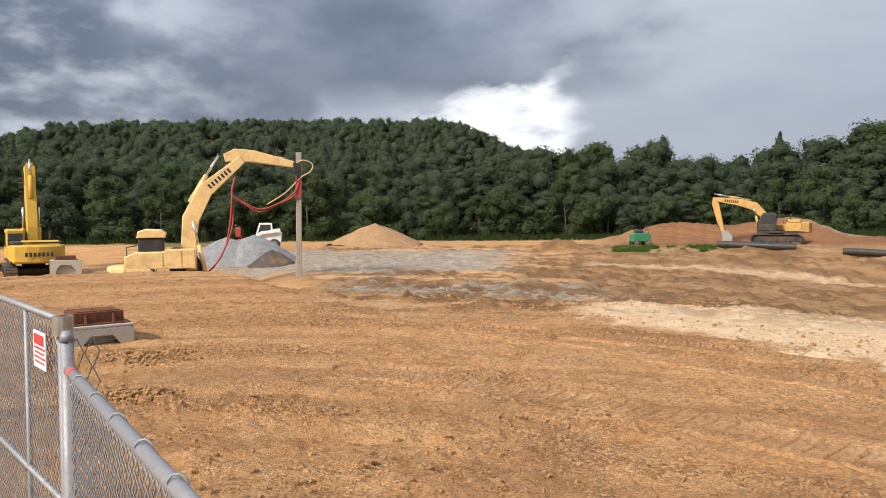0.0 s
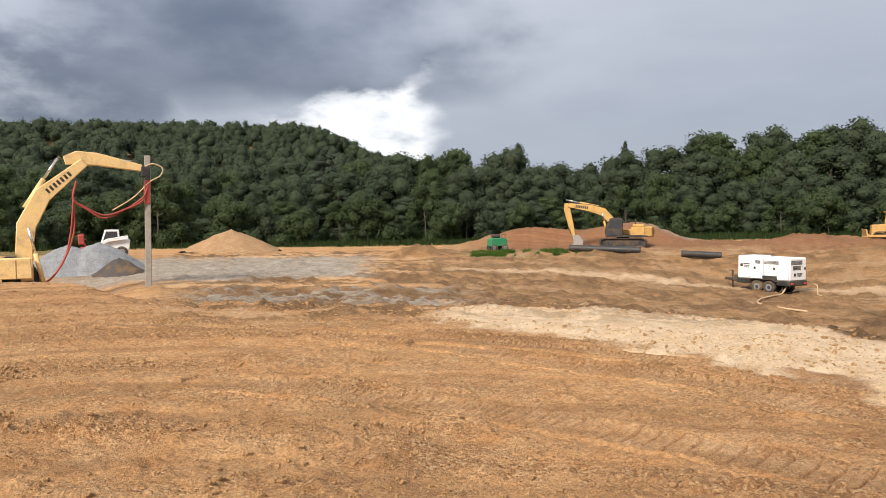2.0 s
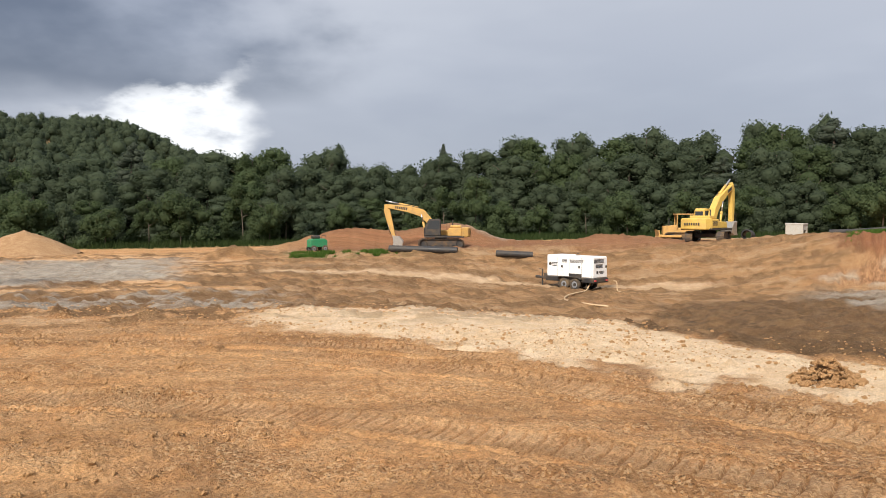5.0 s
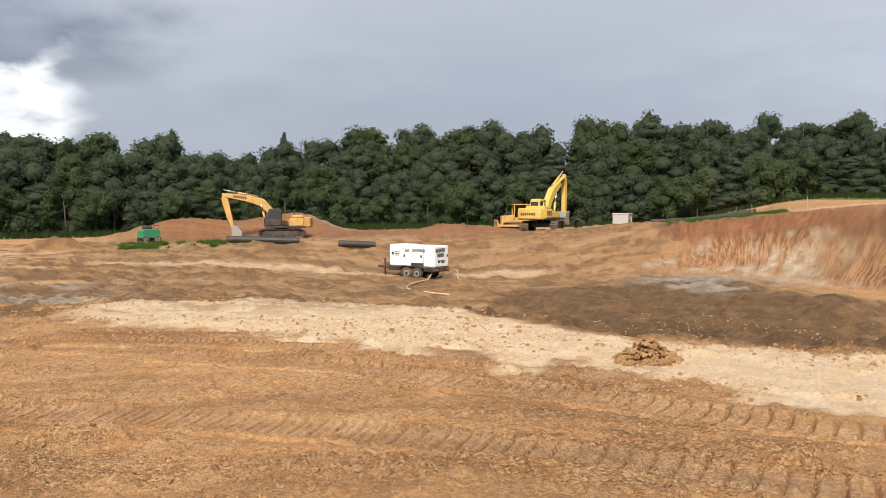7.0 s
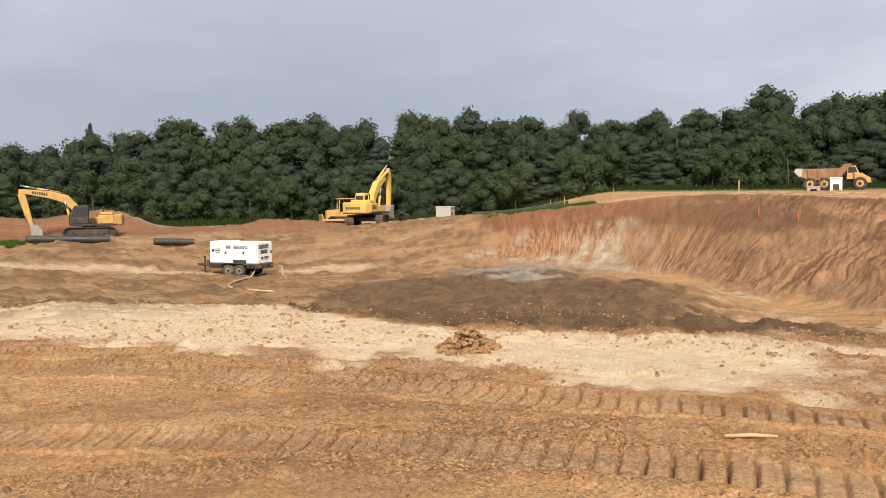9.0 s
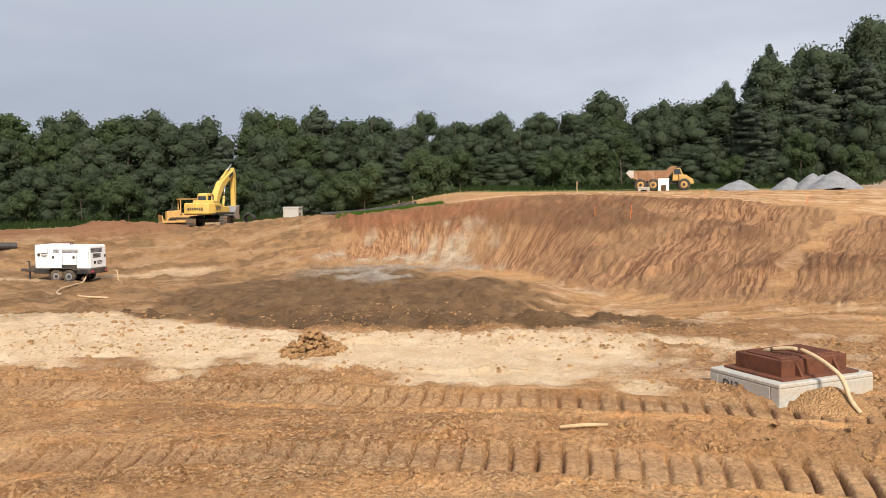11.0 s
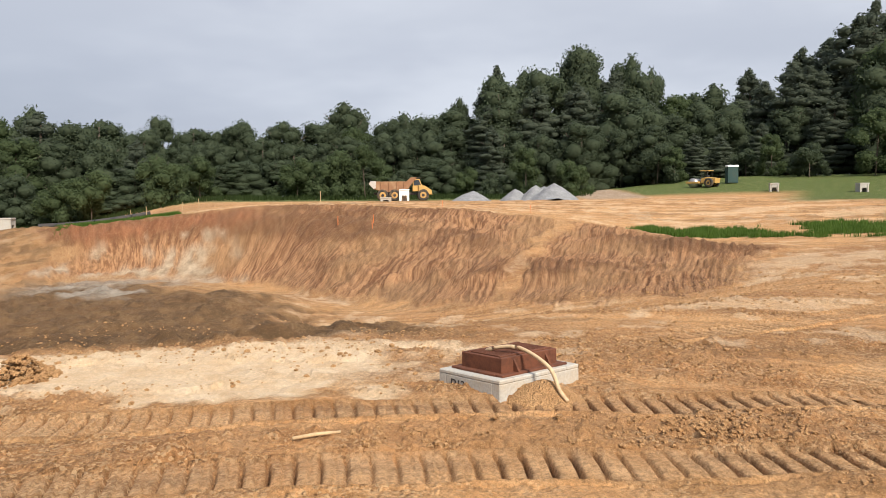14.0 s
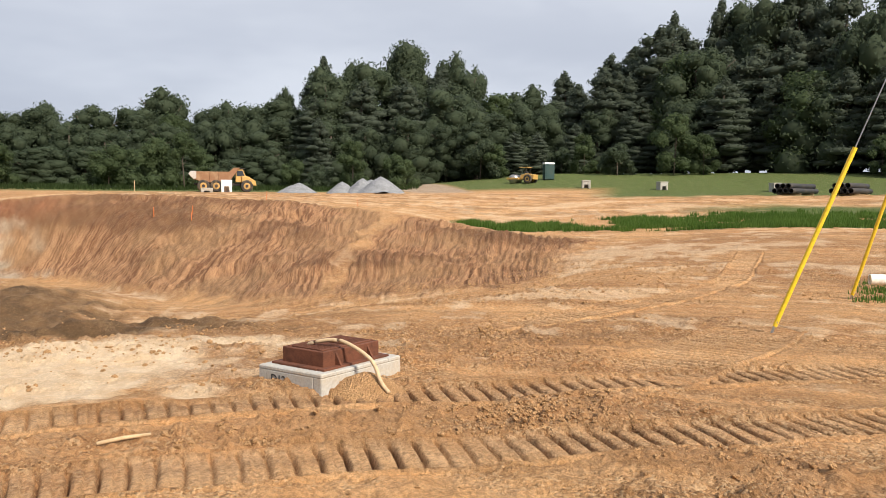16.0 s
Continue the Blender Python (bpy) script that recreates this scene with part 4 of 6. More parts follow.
M_STEEL = worn("bare_steel", (0.45, 0.43, 0.40), (0.22, 0.14, 0.08), 0.5, 0.35, 0.8)
M_CHROME = worn("cylinder_rod", (0.62, 0.62, 0.62), (0.2, 0.15, 0.1), 0.15, 0.2, 1.0)
M_GALV = worn("galvanised_steel", (0.27, 0.28, 0.30), (0.24, 0.24, 0.24), 0.5, 0.5, 0.35, 5.0)
M_WHITE = worn("white_paint", (0.80, 0.80, 0.79), (0.48, 0.38, 0.26), 0.25, 0.4)
M_CONCRETE = worn("concrete", (0.40, 0.385, 0.35), (0.42, 0.33, 0.22), 0.55, 0.85, 0.0, 2.2)
M_PILE = worn("grey_pile_concrete", (0.30, 0.275, 0.24), (0.18, 0.15, 0.12), 0.6, 0.85, 0.0, 3.0)
M_RUST = worn("rusted_iron", (0.155, 0.055, 0.028), (0.075, 0.032, 0.02), 0.8, 0.8, 0.3, 6.0)
M_PIPE = worn("black_plastic_pipe", (0.020, 0.020, 0.022), (0.12, 0.09, 0.06), 0.4, 0.45)
M_PVC = worn("white_plastic_pipe", (0.78, 0.75, 0.66), (0.5, 0.38, 0.24), 0.35, 0.4)
M_RED = worn("red_rubber_hose", (0.34, 0.045, 0.035), (0.2, 0.1, 0.06), 0.4, 0.55)
M_HOSE = worn("pale_hose", (0.55, 0.40, 0.24), (0.3, 0.2, 0.1), 0.4, 0.6)
M_RUBBER = worn("tyre_rubber", (0.028, 0.027, 0.026), (0.22, 0.15, 0.08), 0.7, 0.85)
M_GREEN = worn("green_paint", (0.02, 0.20, 0.085), (0.2, 0.15, 0.08), 0.4, 0.5)
M_DKGREEN = worn("dark_green_plastic", (0.014, 0.05, 0.045), (0.1, 0.09, 0.06), 0.3, 0.5)
M_SIGNRED = worn("sign_red", (0.50, 0.045, 0.045), (0.5, 0.4, 0.4), 0.3, 0.5)
M_STAKE = worn("orange_stake_paint", (0.75, 0.20, 0.05), (0.4, 0.25, 0.12), 0.3, 0.6)
M_WOOD = worn("raw_wood", (0.52, 0.37, 0.21), (0.3, 0.2, 0.1), 0.5, 0.8, 0.0, 4.0)
M_GLASS = glass_material("dark_cab_glass", (0.03, 0.035, 0.04))
M_GUARD = worn("yellow_guy_guard", (0.80, 0.55, 0.02), (0.45, 0.3, 0.1), 0.2, 0.4)
M_SILVER = worn("worn_steel_bed", (0.55, 0.52, 0.48), (0.3, 0.18, 0.09), 0.5, 0.4, 0.6)
M_BEDRUST = worn("rusty_orange_bed", (0.24, 0.115, 0.052), (0.36, 0.24, 0.14), 0.7, 0.6)


def loose_material(name, low, high, scale):
    k = Mat(name)
    a, b, c = k.noise(scale, 6, 0.7), k.noise(scale * 9, 4, 0.7), k.voronoi(scale * 7)
    col = k.mix(k.ramp(a, 0.3, 0.7), low, high)
    col = k.mix(k.ramp(b, 0.3, 0.6), tuple(v * 0.75 for v in low), col)
    k.bump(k.math("ADD", b, c), 0.06, 0.9)
    return k.done(col, 0.95, 0.0, 0.2)


M_GRAVEL = loose_material("grey_gravel", (0.22, 0.225, 0.235), (0.36, 0.365, 0.37), 2.0)
M_DIRT = loose_material("heaped_dirt", (0.34, 0.20, 0.10), (0.48, 0.31, 0.17), 1.6)
M_CLOD = loose_material("clods", (0.52, 0.29, 0.13), (0.70, 0.42, 0.20), 6.0)


# ---- machines ----
def ribbon(path, halves):
    """The outline of a beam that follows path (x, z) with half depths."""
    p = [Vector((a, b)) for a, b in path]
    top, low = [], []
    for i, q in enumerate(p):
        d = (p[min(i + 1, len(p) - 1)] - p[max(i - 1, 0)]).normalized()
        n = Vector((-d.y, d.x)) * halves[i]
        top.append(tuple(q + n))
        low.append(tuple(q - n))
    return top + low[::-1]


def ram(parent, a, b, y, r, paint, m):
    """A hydraulic cylinder between two pins: barrel and rod."""
    a, b = Vector((a[0], y, a[1])), Vector((b[0], y, b[1]))
    mid = a.lerp(b, 0.58)
    cyl = part("cylinder", Geo().rod([a, mid], r, 10, m), paint, parent, smooth_faces=True)
    part("piston_rod", Geo().rod([mid, b], r * 0.55, 8, m), M_CHROME, cyl, "bright steel piston rod", True)


def crawler(parent, length, height, width, y, m, name="track"):
    """One track: a belt of plates round wheels."""
    r = height / 2
    run = length - height
    belt = part(name, Geo().prism([(run / 2 + r * 0.86 * math.cos(w), r + r * 0.86 * math.sin(w)) for w in np.linspace(-math.pi / 2, math.pi / 2, 9)] + [(-run / 2 + r * 0.86 * math.cos(w), r + r * 0.86 * math.sin(w)) for w in np.linspace(math.pi / 2, 3 * math.pi / 2, 9)], y - width * 0.2, y + width * 0.2, m), M_TRACK, parent, "dirty steel crawler track")
    total = 2 * run + 2 * math.pi * r
    n = int(total / 0.19)
    g = Geo()
    for i in range(n):
        s = total * i / n
        if s < run:
            x, z, a = -run / 2 + s, 0.03, 0.0
        elif s < run + math.pi * r:
            w = (s - run) / r
            x, z, a = run / 2 + r * math.sin(w), r - r * math.cos(w), w
        elif s < 2 * run + math.pi * r:
            x, z, a = run / 2 - (s - run - math.pi * r), 2 * r, math.pi
        else:
            w = (s - 2 * run - math.pi * r) / r
            x, z, a = -run / 2 - r * math.sin(w), r + r * math.cos(w), math.pi + w
        g.box((0, 0, 0), (0.17, width, 0.05), m @ Matrix.Translation((x, y, z)) @ pose(0, 0, 0, 0, -math.degrees(a), 0), 0.01)
    part("track_shoes", g, M_TRACK, belt)
    for x in np.linspace(-run / 2, run / 2, 7):
        g = Geo()
        rr = r * 0.72 if abs(abs(x) - run / 2) < 0.01 else r * 0.36
        zc = r if abs(abs(x) - run / 2) < 0.01 else r * 0.45
        for side in (-1, 1):
            g.lathe([(0, 0.001), (0, rr * 0.8), (side * 0.05, rr), (-side * 0.05, rr)], m @ Matrix.Translation((x, y + side * width * 0.24, zc)), 14)
        part("roller", g, M_BLACK, belt)


def excavator(name, m, label, paint, boom, boom_half, stick, stick_half, turn=0.0, bucket="bucket", cab=True, hood=True, lettering=True):
    """A tracked excavator; boom and stick are lines in its (forward, up) plane. turn: degrees of the tracks against the house."""
    t = thing(name, m, label, "excavator")
    tm = pose(0, 0, 0, 0, 0, turn)
    eye = Matrix.Identity(4)
    for y in (-1.3, 1.3):
        crawler(t, 4.5, 0.95, 0.62, y, tm)
    part("undercarriage", Geo().box((0, 0, 0.62), (2.6, 2.0, 0.34), tm, 0.06).rod([(0, 0, 0.75), (0, 0, 1.12)], 0.62, 16), M_BLACK, t)
    deck = Geo().box((-0.35, 0, 1.18), (4.0, 2.75, 0.18), eye, 0.03)
    part("deck", deck, M_BLACK, t)
    cw = [(-2.1, -1.4), (-2.75, -1.15), (-2.95, -0.6), (-3.02, 0), (-2.95, 0.6), (-2.75, 1.15), (-2.1, 1.4)]
    turned = Matrix(((1, 0, 0, 0), (0, 0, 1, 0), (0, 1, 0, 0), (0, 0, 0, 1)))
    weight = part("counterweight", Geo().prism(cw, 1.14, 2.12, turned, 0.09), paint, t, "rounded steel counterweight")
    if lettering:
        g = Geo()
        for i in range(7):
            g.box((-3.03, -0.63 + i * 0.21, 1.62), (0.02, 0.13, 0.22), eye, 0.004)
        part("lettering", g, M_BLACK, weight, "dark lettering bars")
    house = part("engine_house", Geo().prism([(-2.1, 1.27), (-2.1, 2.05), (-0.9, 2.05), (-0.75, 1.85), (0.6, 1.8), (0.75, 1.27)], -1.38, -0.45, eye, 0.06), paint, t)
    part("far_housing", Geo().prism([(-2.1, 1.27), (-2.1, 2.05), (-0.8, 2.05), (-0.7, 1.27)], -0.43, 1.38, eye, 0.06), paint, t)
    g = Geo()
    for i in range(7):
        g.box((-1.95 + i * 0.13, -1.385, 1.68), (0.05, 0.03, 0.4), eye, 0.01)
    part("side_vent", g, M_BLACK, house)
    part("handrail", Geo().rod([(-0.6, -1.3, 1.85), (-0.6, -1.3, 2.5), (0.5, -1.3, 2.45), (0.5, -1.3, 1.8)], 0.02, 6), M_BLACK, t)
    if hood:
        part("engine_hood", Geo().box((-1.5, -0.2, 2.2), (1.1, 1.9, 0.28), eye, 0.1), paint, t)
        part("exhaust", Geo().rod([(-1.2, -0.75, 2.2), (-1.2, -0.75, 2.75), (-1.28, -0.75, 2.85)], 0.06, 8), M_BLACK, t)
    if cab:
        frame = [(0.0, 1.27), (0.0, 2.85), (0.2, 2.98), (1.15, 2.95), (1.62, 2.1), (1.68, 1.27)]
        c = part("cab", Geo().prism(frame, 0.42, 1.38, eye, 0.08), paint if cab is True else cab, t)
        part("side_window", Geo().prism([(0.16, 1.95), (0.16, 2.75), (1.0, 2.75), (1.4, 2.05), (1.4, 1.95)], 1.375, 1.395, eye, 0.006), M_GLASS, c)
        part("inner_window", Geo().prism([(0.16, 1.95), (0.16, 2.75), (1.0, 2.75), (1.4, 2.05), (1.4, 1.95)], 0.405, 0.425, eye, 0.006), M_GLASS, c)
        part("rear_window", Geo().box((-0.005, 0.9, 2.4), (0.02, 0.74, 0.62), eye, 0.005), M_GLASS, c)
        part("windscreen", Geo().prism([(1.2, 2.9), (1.225, 2.9), (1.66, 2.1), (1.7, 1.45), (1.675, 1.45), (1.635, 2.1)], 0.5, 1.3, eye, 0.005), M_GLASS, c)
    arm = part("boom", Geo().prism(ribbon(boom, boom_half), -0.29, 0.29, eye, 0.04), paint, t, "bent box-section steel boom")
    if lettering:
        g = Geo()
        i = len(boom) - 2
        a, b = Vector((boom[i][0], 0, boom[i][1])), Vector((boom[i + 1][0], 0, boom[i + 1][1]))
        ang = math.degrees(math.atan2(b.z - a.z, b.x - a.x))
        for k in range(7):
            p = a.lerp(b, 0.12 + 0.085 * k)
            for side in (-0.298, 0.298):
                g.box((0, 0, 0), (0.12, 0.012, 0.26), Matrix.Translation((p.x, side, p.z)) @ pose(0, 0, 0, 0, -ang, 0), 0.003)
        part("lettering", g, M_BLACK, arm, "dark lettering bars")
    dip = part("stick", Geo().prism(ribbon(stick, stick_half), -0.2, 0.2, eye, 0.035), paint, t, "tapered steel stick")
    k = len(boom) // 2
    for y in (-0.42, 0.42):
        ram(t, (boom[0][0] + 0.75, boom[0][1] - 0.35), (boom[k][0] + boom_half[k] * 0.2, boom[k][1] - 0.1), y, 0.11, paint, eye)
    up = Vector((-(boom[-1][1] - boom[-2][1]), boom[-1][0] - boom[-2][0])).normalized()
    s = Vector(boom[-3]).lerp(Vector(boom[-2]), 0.35) + up * (boom_half[-2] + 0.06)
    e = Vector(stick[0]) + (Vector(stick[0]) - Vector(stick[-1])).normalized() * 0.25 + up * 0.1
    ram(t, tuple(s), tuple(e), 0, 0.12, paint, eye)
    d = (Vector(stick[-1]) - Vector(stick[0])).normalized()
    n = Vector((-d.y, d.x))
    if n.dot(Vector((1, 0.8))) < 0:
        n = -n
    ram(t, tuple(Vector(stick[0]).lerp(Vector(stick[-1]), 0.12) + n * (stick_half[0] + 0.12)), tuple(Vector(stick[-1]) - d * 0.5 + n * 0.3), 0, 0.09, paint, eye)
    part("hydraulic_lines", Geo().rod([(a, 0.2, b + h + 0.03) for (a, b), h in zip(boom[1:], boom_half[1:])], 0.035, 6).rod([(a, 0.1, b + h + 0.03) for (a, b), h in zip(boom[1:], boom_half[1:])], 0.03, 6), M_BLACK, arm)
    if bucket == "bucket":
        sx, sz = stick[-1]
        prof = [(0.15, 0.15), (-0.55, 0.05), (-0.95, -0.45), (-0.9, -0.9), (-0.5, -1.15), (0.2, -1.1), (0.05, -0.6)]
        bk = part("bucket", Geo().prism([(sx + a, sz + b) for a, b in prof], -0.55, 0.55, eye, 0.04), M_STEEL, t, "worn steel digging bucket")
        g = Geo()
        for i in range(5):
            g.box((sx + 0.27, -0.44 + 0.22 * i, sz - 1.12), (0.28, 0.09, 0.07), eye, 0.02)
        part("bucket_teeth", g, M_STEEL, bk)
        part("bucket_link", Geo().rod([(sx - d.x * 0.5 + n.x * 0.3, 0, sz - d.y * 0.5 + n.y * 0.3), (sx - 0.15, 0, sz + 0.25)], 0.07, 6), M_BLACK, t)
    return t


# old excavator holding the pile
RIG = pose(-15.35, 41.2, -2.70, 0, 0, 19.7)
rig = excavator("pile_driving_excavator", RIG, "weathered yellow excavator in a hollow gripping a concrete pile", M_CREAM,
                [(1.1, 1.8), (0.98, 3.2), (1.1, 4.5), (1.85, 6.0), (3.75, 7.65)], [0.28, 0.38, 0.44, 0.40, 0.22],
                [(2.85, 7.72), (3.4, 7.86), (4.3, 7.82), (6.45, 7.42)], [0.20, 0.34, 0.32, 0.17], turn=25, bucket="none", cab=M_BLACK)
part("engine_cover", Geo().prism([(-1.55, 3.55), (-1.48, 3.88), (-1.1, 4.0), (-0.35, 3.96), (-0.1, 3.78), (-0.15, 3.55)], -0.9, 0.6, None, 0.06), M_CREAM, rig, "raised yellow engine cover")
part("engine_block", Geo().box((-0.85, -0.2, 3.05), (1.25, 1.2, 1.0), None, 0.08).rod([(-1.5, -0.7, 2.1), (-1.75, -0.85, 2.6), (-1.2, -0.8, 2.9)], 0.05, 6).rod([(-0.3, -0.85, 2.1), (-0.1, -0.9, 2.6), (-0.6, -0.8, 2.95)], 0.05, 6), M_BLACK, rig, "exposed black engine")
side = part("side_panel", Geo().prism([(-2.1, 2.0), (-2.1, 2.62), (-1.6, 2.86), (-0.3, 2.86), (0.0, 2.98), (1.25, 2.98), (1.3, 2.0)], -1.36, -0.55, None, 0.05), M_CREAM, rig, "dented cream side panel")
part("panel_seam", Geo().box((-0.28, -1.362, 2.45), (0.03, 0.012, 0.7), None, 0.003).box((0.62, -1.362, 2.45), (0.03, 0.012, 0.85), None, 0.003), M_BLACK, side)
part("engine_rail", Geo().rod([(-2.0, -1.1, 2.6), (-2.0, -1.1, 3.1), (-1.5, -1.1, 3.2)], 0.03, 6), M_BLACK, rig)
jaw = part("pile_clamp", Geo().box((6.62, 0, 7.25), (0.42, 0.5, 0.55), None, 0.05).box((6.7, 0, 6.75), (0.30, 0.46, 0.6), None, 0.04).rod([(6.45, 0, 7.4), (6.9, 0, 7.55)], 0.12, 8), M_BLACK, rig, "dark vibrating clamp head")
part("clamp_bracket", Geo().box((6.7, 0.2, 6.2), (0.26, 0.06, 1.2), None, 0.01).box((6.7, -0.2, 6.2), (0.26, 0.06, 1.2), None, 0.01).box((6.7, 0, 6.5), (0.3, 0.5, 0.1), None, 0.01), M_RED, jaw, "red steel bracket")
for o in (0.0, 0.14):
    part("supply_hose", Geo().rod(curve_points([(3.35, -0.35 + o, 6.7), (3.2, -0.4 + o, 5.8), (3.65 + o, -0.4, 5.45 - o), (4.6, -0.35, 5.0 - o), (5.6, -0.3 + o, 5.3), (6.45, -0.25, 5.75 + o), (6.75, -0.2, 6.5)], 10), 0.045, 6), M_RED, rig, "long sagging red hose", True)
    part("supply_hose", Geo().rod(curve_points([(3.2, -0.4 + o, 5.8), (3.05 + o, -0.45, 4.2), (2.75, -0.5, 2.9), (2.1, -0.6 + o, 1.9), (1.3, -0.5, 1.5)], 10), 0.045, 6), M_RED, rig, "long sagging red hose", True)
part("loop_hose", Geo().rod(curve_points([(6.6, -0.2, 7.5), (7.0, -0.2, 7.65), (7.45, -0.2, 7.45), (7.35, -0.2, 7.05), (6.8, -0.2, 6.7), (6.0, -0.25, 5.9), (5.0, -0.3, 5.25)], 12), 0.035, 6), M_HOSE, rig, "pale looped hose", True)
px, py = (RIG @ Vector((6.7, 0, 0)))[:2]
pile_base = floor_at(px, py)
pile = tagged(new("concrete_pile", mesh_from("concrete_pile", *(lambda g: (g.v, g.f))(Geo().box((0, 0, 2.9), (0.31, 0.31, 8.4), None, 0.025)), M_PILE, False)), "tall square grey concrete pile standing upright in the ground", "pile")
pile.matrix_basis = pose(px, py, pile_base - 0.15 - (pile_base - (-2.42) - 0.85), 0, 0.4, 12)

# excavator seen from behind
lifted = excavator("excavator", pose(-24.8, 45.4, -1.75, 0, 0, 124), "yellow excavator with its arm folded upright beyond the bank", M_BRIGHT,
                   [(0.3, 1.7), (0.45, 3.0), (0.75, 4.3), (1.0, 5.4), (1.15, 6.6)], [0.26, 0.36, 0.36, 0.30, 0.22],
                   [(1.2, 6.75), (1.45, 6.2), (1.65, 4.9), (1.6, 3.3)], [0.18, 0.34, 0.28, 0.18], turn=0, bucket="none")
g = Geo()
for i in range(11):
    g.box((1.95, 0.32, 3.3 + 0.26 * i), (0.12, 0.32, 0.1), pose(0, 0, 0, 0, 0, 0), 0.02)
g.box((1.9, 0.2, 4.6), (0.16, 0.1, 3.0), None, 0.02)
part("trencher_chain", g, M_BLACK, lifted, "dark toothed chain beside the stick")
part("engine_deck", Geo().box((-1.2, 0, 2.22), (1.7, 2.5, 0.16), None, 0.05), M_BLACK, lifted, "black deck cover")

# far excavator with its bucket on the ground
FAR_X, FAR_Y = 24.9, 64.6
excavator("excavator", on_ground(FAR_X, FAR_Y, 180 - 21.3, 0.05) @ Matrix.Scale(0.85, 4), "yellow excavator resting its bucket beside a dirt mound", M_YELLOW,
          [(0.8, 1.9), (1.15, 2.75), (1.9, 3.55), (3.2, 3.95), (5.35, 4.25)], [0.25, 0.34, 0.40, 0.34, 0.2],
          [(5.55, 4.45), (5.45, 3.8), (5.1, 2.4), (4.75, 1.15)], [0.16, 0.32, 0.26, 0.16], turn=4, cab=M_BLACK)
# excavator with raised boom
BACK_X, BACK_Y = 43.4, 52.6
excavator("excavator", on_ground(BACK_X, BACK_Y, 90 - 66, 0.05) @ Matrix.Scale(0.92, 4), "yellow excavator with raised boom lowering a pipe", M_PALE,
          [(0.5, 1.8), (0.95, 2.8), (1.75, 3.7), (2.9, 4.4), (4.2, 5.05)], [0.26, 0.34, 0.36, 0.29, 0.18],
          [(4.1, 5.3), (4.3, 4.8), (4.4, 3.4), (4.35, 1.7)], [0.16, 0.30, 0.25, 0.16], turn=18)


def dozer(m):
    t = thing("bulldozer", m, "yellow tracked bulldozer with an open cage over the seat", "bulldozer")
    for y in (-0.95, 0.95):
        crawler(t, 2.9, 0.85, 0.5, y, Matrix.Identity(4))
    part("body", Geo().prism([(-1.2, 0.55), (-1.2, 1.25), (0.2, 1.25), (0.3, 1.5), (1.5, 1.4), (1.55, 0.55)], -0.6, 0.6, None, 0.05), M_ORANGE, t)
    part("blade", Geo().prism([(2.0, 0.05), (1.85, 0.5), (1.95, 1.05), (2.05, 1.05), (1.97, 0.5), (2.12, 0.05)], -1.6, 1.6, None, 0.01), M_ORANGE, t, "curved steel blade")
    for y in (-0.8, 0.8):
        part("blade_arm", Geo().box((1.0, y * 1.5, 0.5), (2.0, 0.14, 0.2), None, 0.03), M_ORANGE, t)
        for x in (-1.1, 0.35):
            part("cage_post", Geo().rod([(x, y, 1.2), (x * 0.95, y, 2.45)], 0.055, 8), M_ORANGE, t)
    part("cage_roof", Geo().box((-0.38, 0, 2.47), (1.75, 1.85, 0.1), None, 0.03), M_ORANGE, t)
    part("seat", Geo().box((-0.55, 0, 1.45), (0.5, 0.55, 0.35), None, 0.08).box((-0.8, 0, 1.8), (0.14, 0.5, 0.5), None, 0.05), M_BLACK, t)
    part("exhaust", Geo().rod([(1.0, 0.3, 1.4), (1.0, 0.3, 2.1)], 0.05, 8), M_BLACK, t)


dozer(on_ground(46.3, 60.0, 150, 0.05))


def wheel(parent, m, r, width, name="wheel", rim_paint=None):
    w = part(name, Geo().rod([m @ Vector((0, -width * 0.42, 0)), m @ Vector((0, width * 0.42, 0))], r * 0.25, 10), M_BLACK, parent)
    part("tyre", Geo().lathe([(-width * 0.42, r * 0.55), (-width * 0.5, r * 0.72), (-width * 0.46, r * 0.93), (-width * 0.3, r), (width * 0.3, r), (width * 0.46, r * 0.93), (width * 0.5, r * 0.72), (width * 0.42, r * 0.55)], m, 22), M_RUBBER, w, "black rubber tyre", True)
    part("rim", Geo().lathe([(-width * 0.2, 0.001), (-width * 0.22, r * 0.3), (-width * 0.42, r * 0.56), (width * 0.42, r * 0.56), (width * 0.22, r * 0.3), (width * 0.2, 0.001)], m, 18), rim_paint or M_GALV, w, "", True)


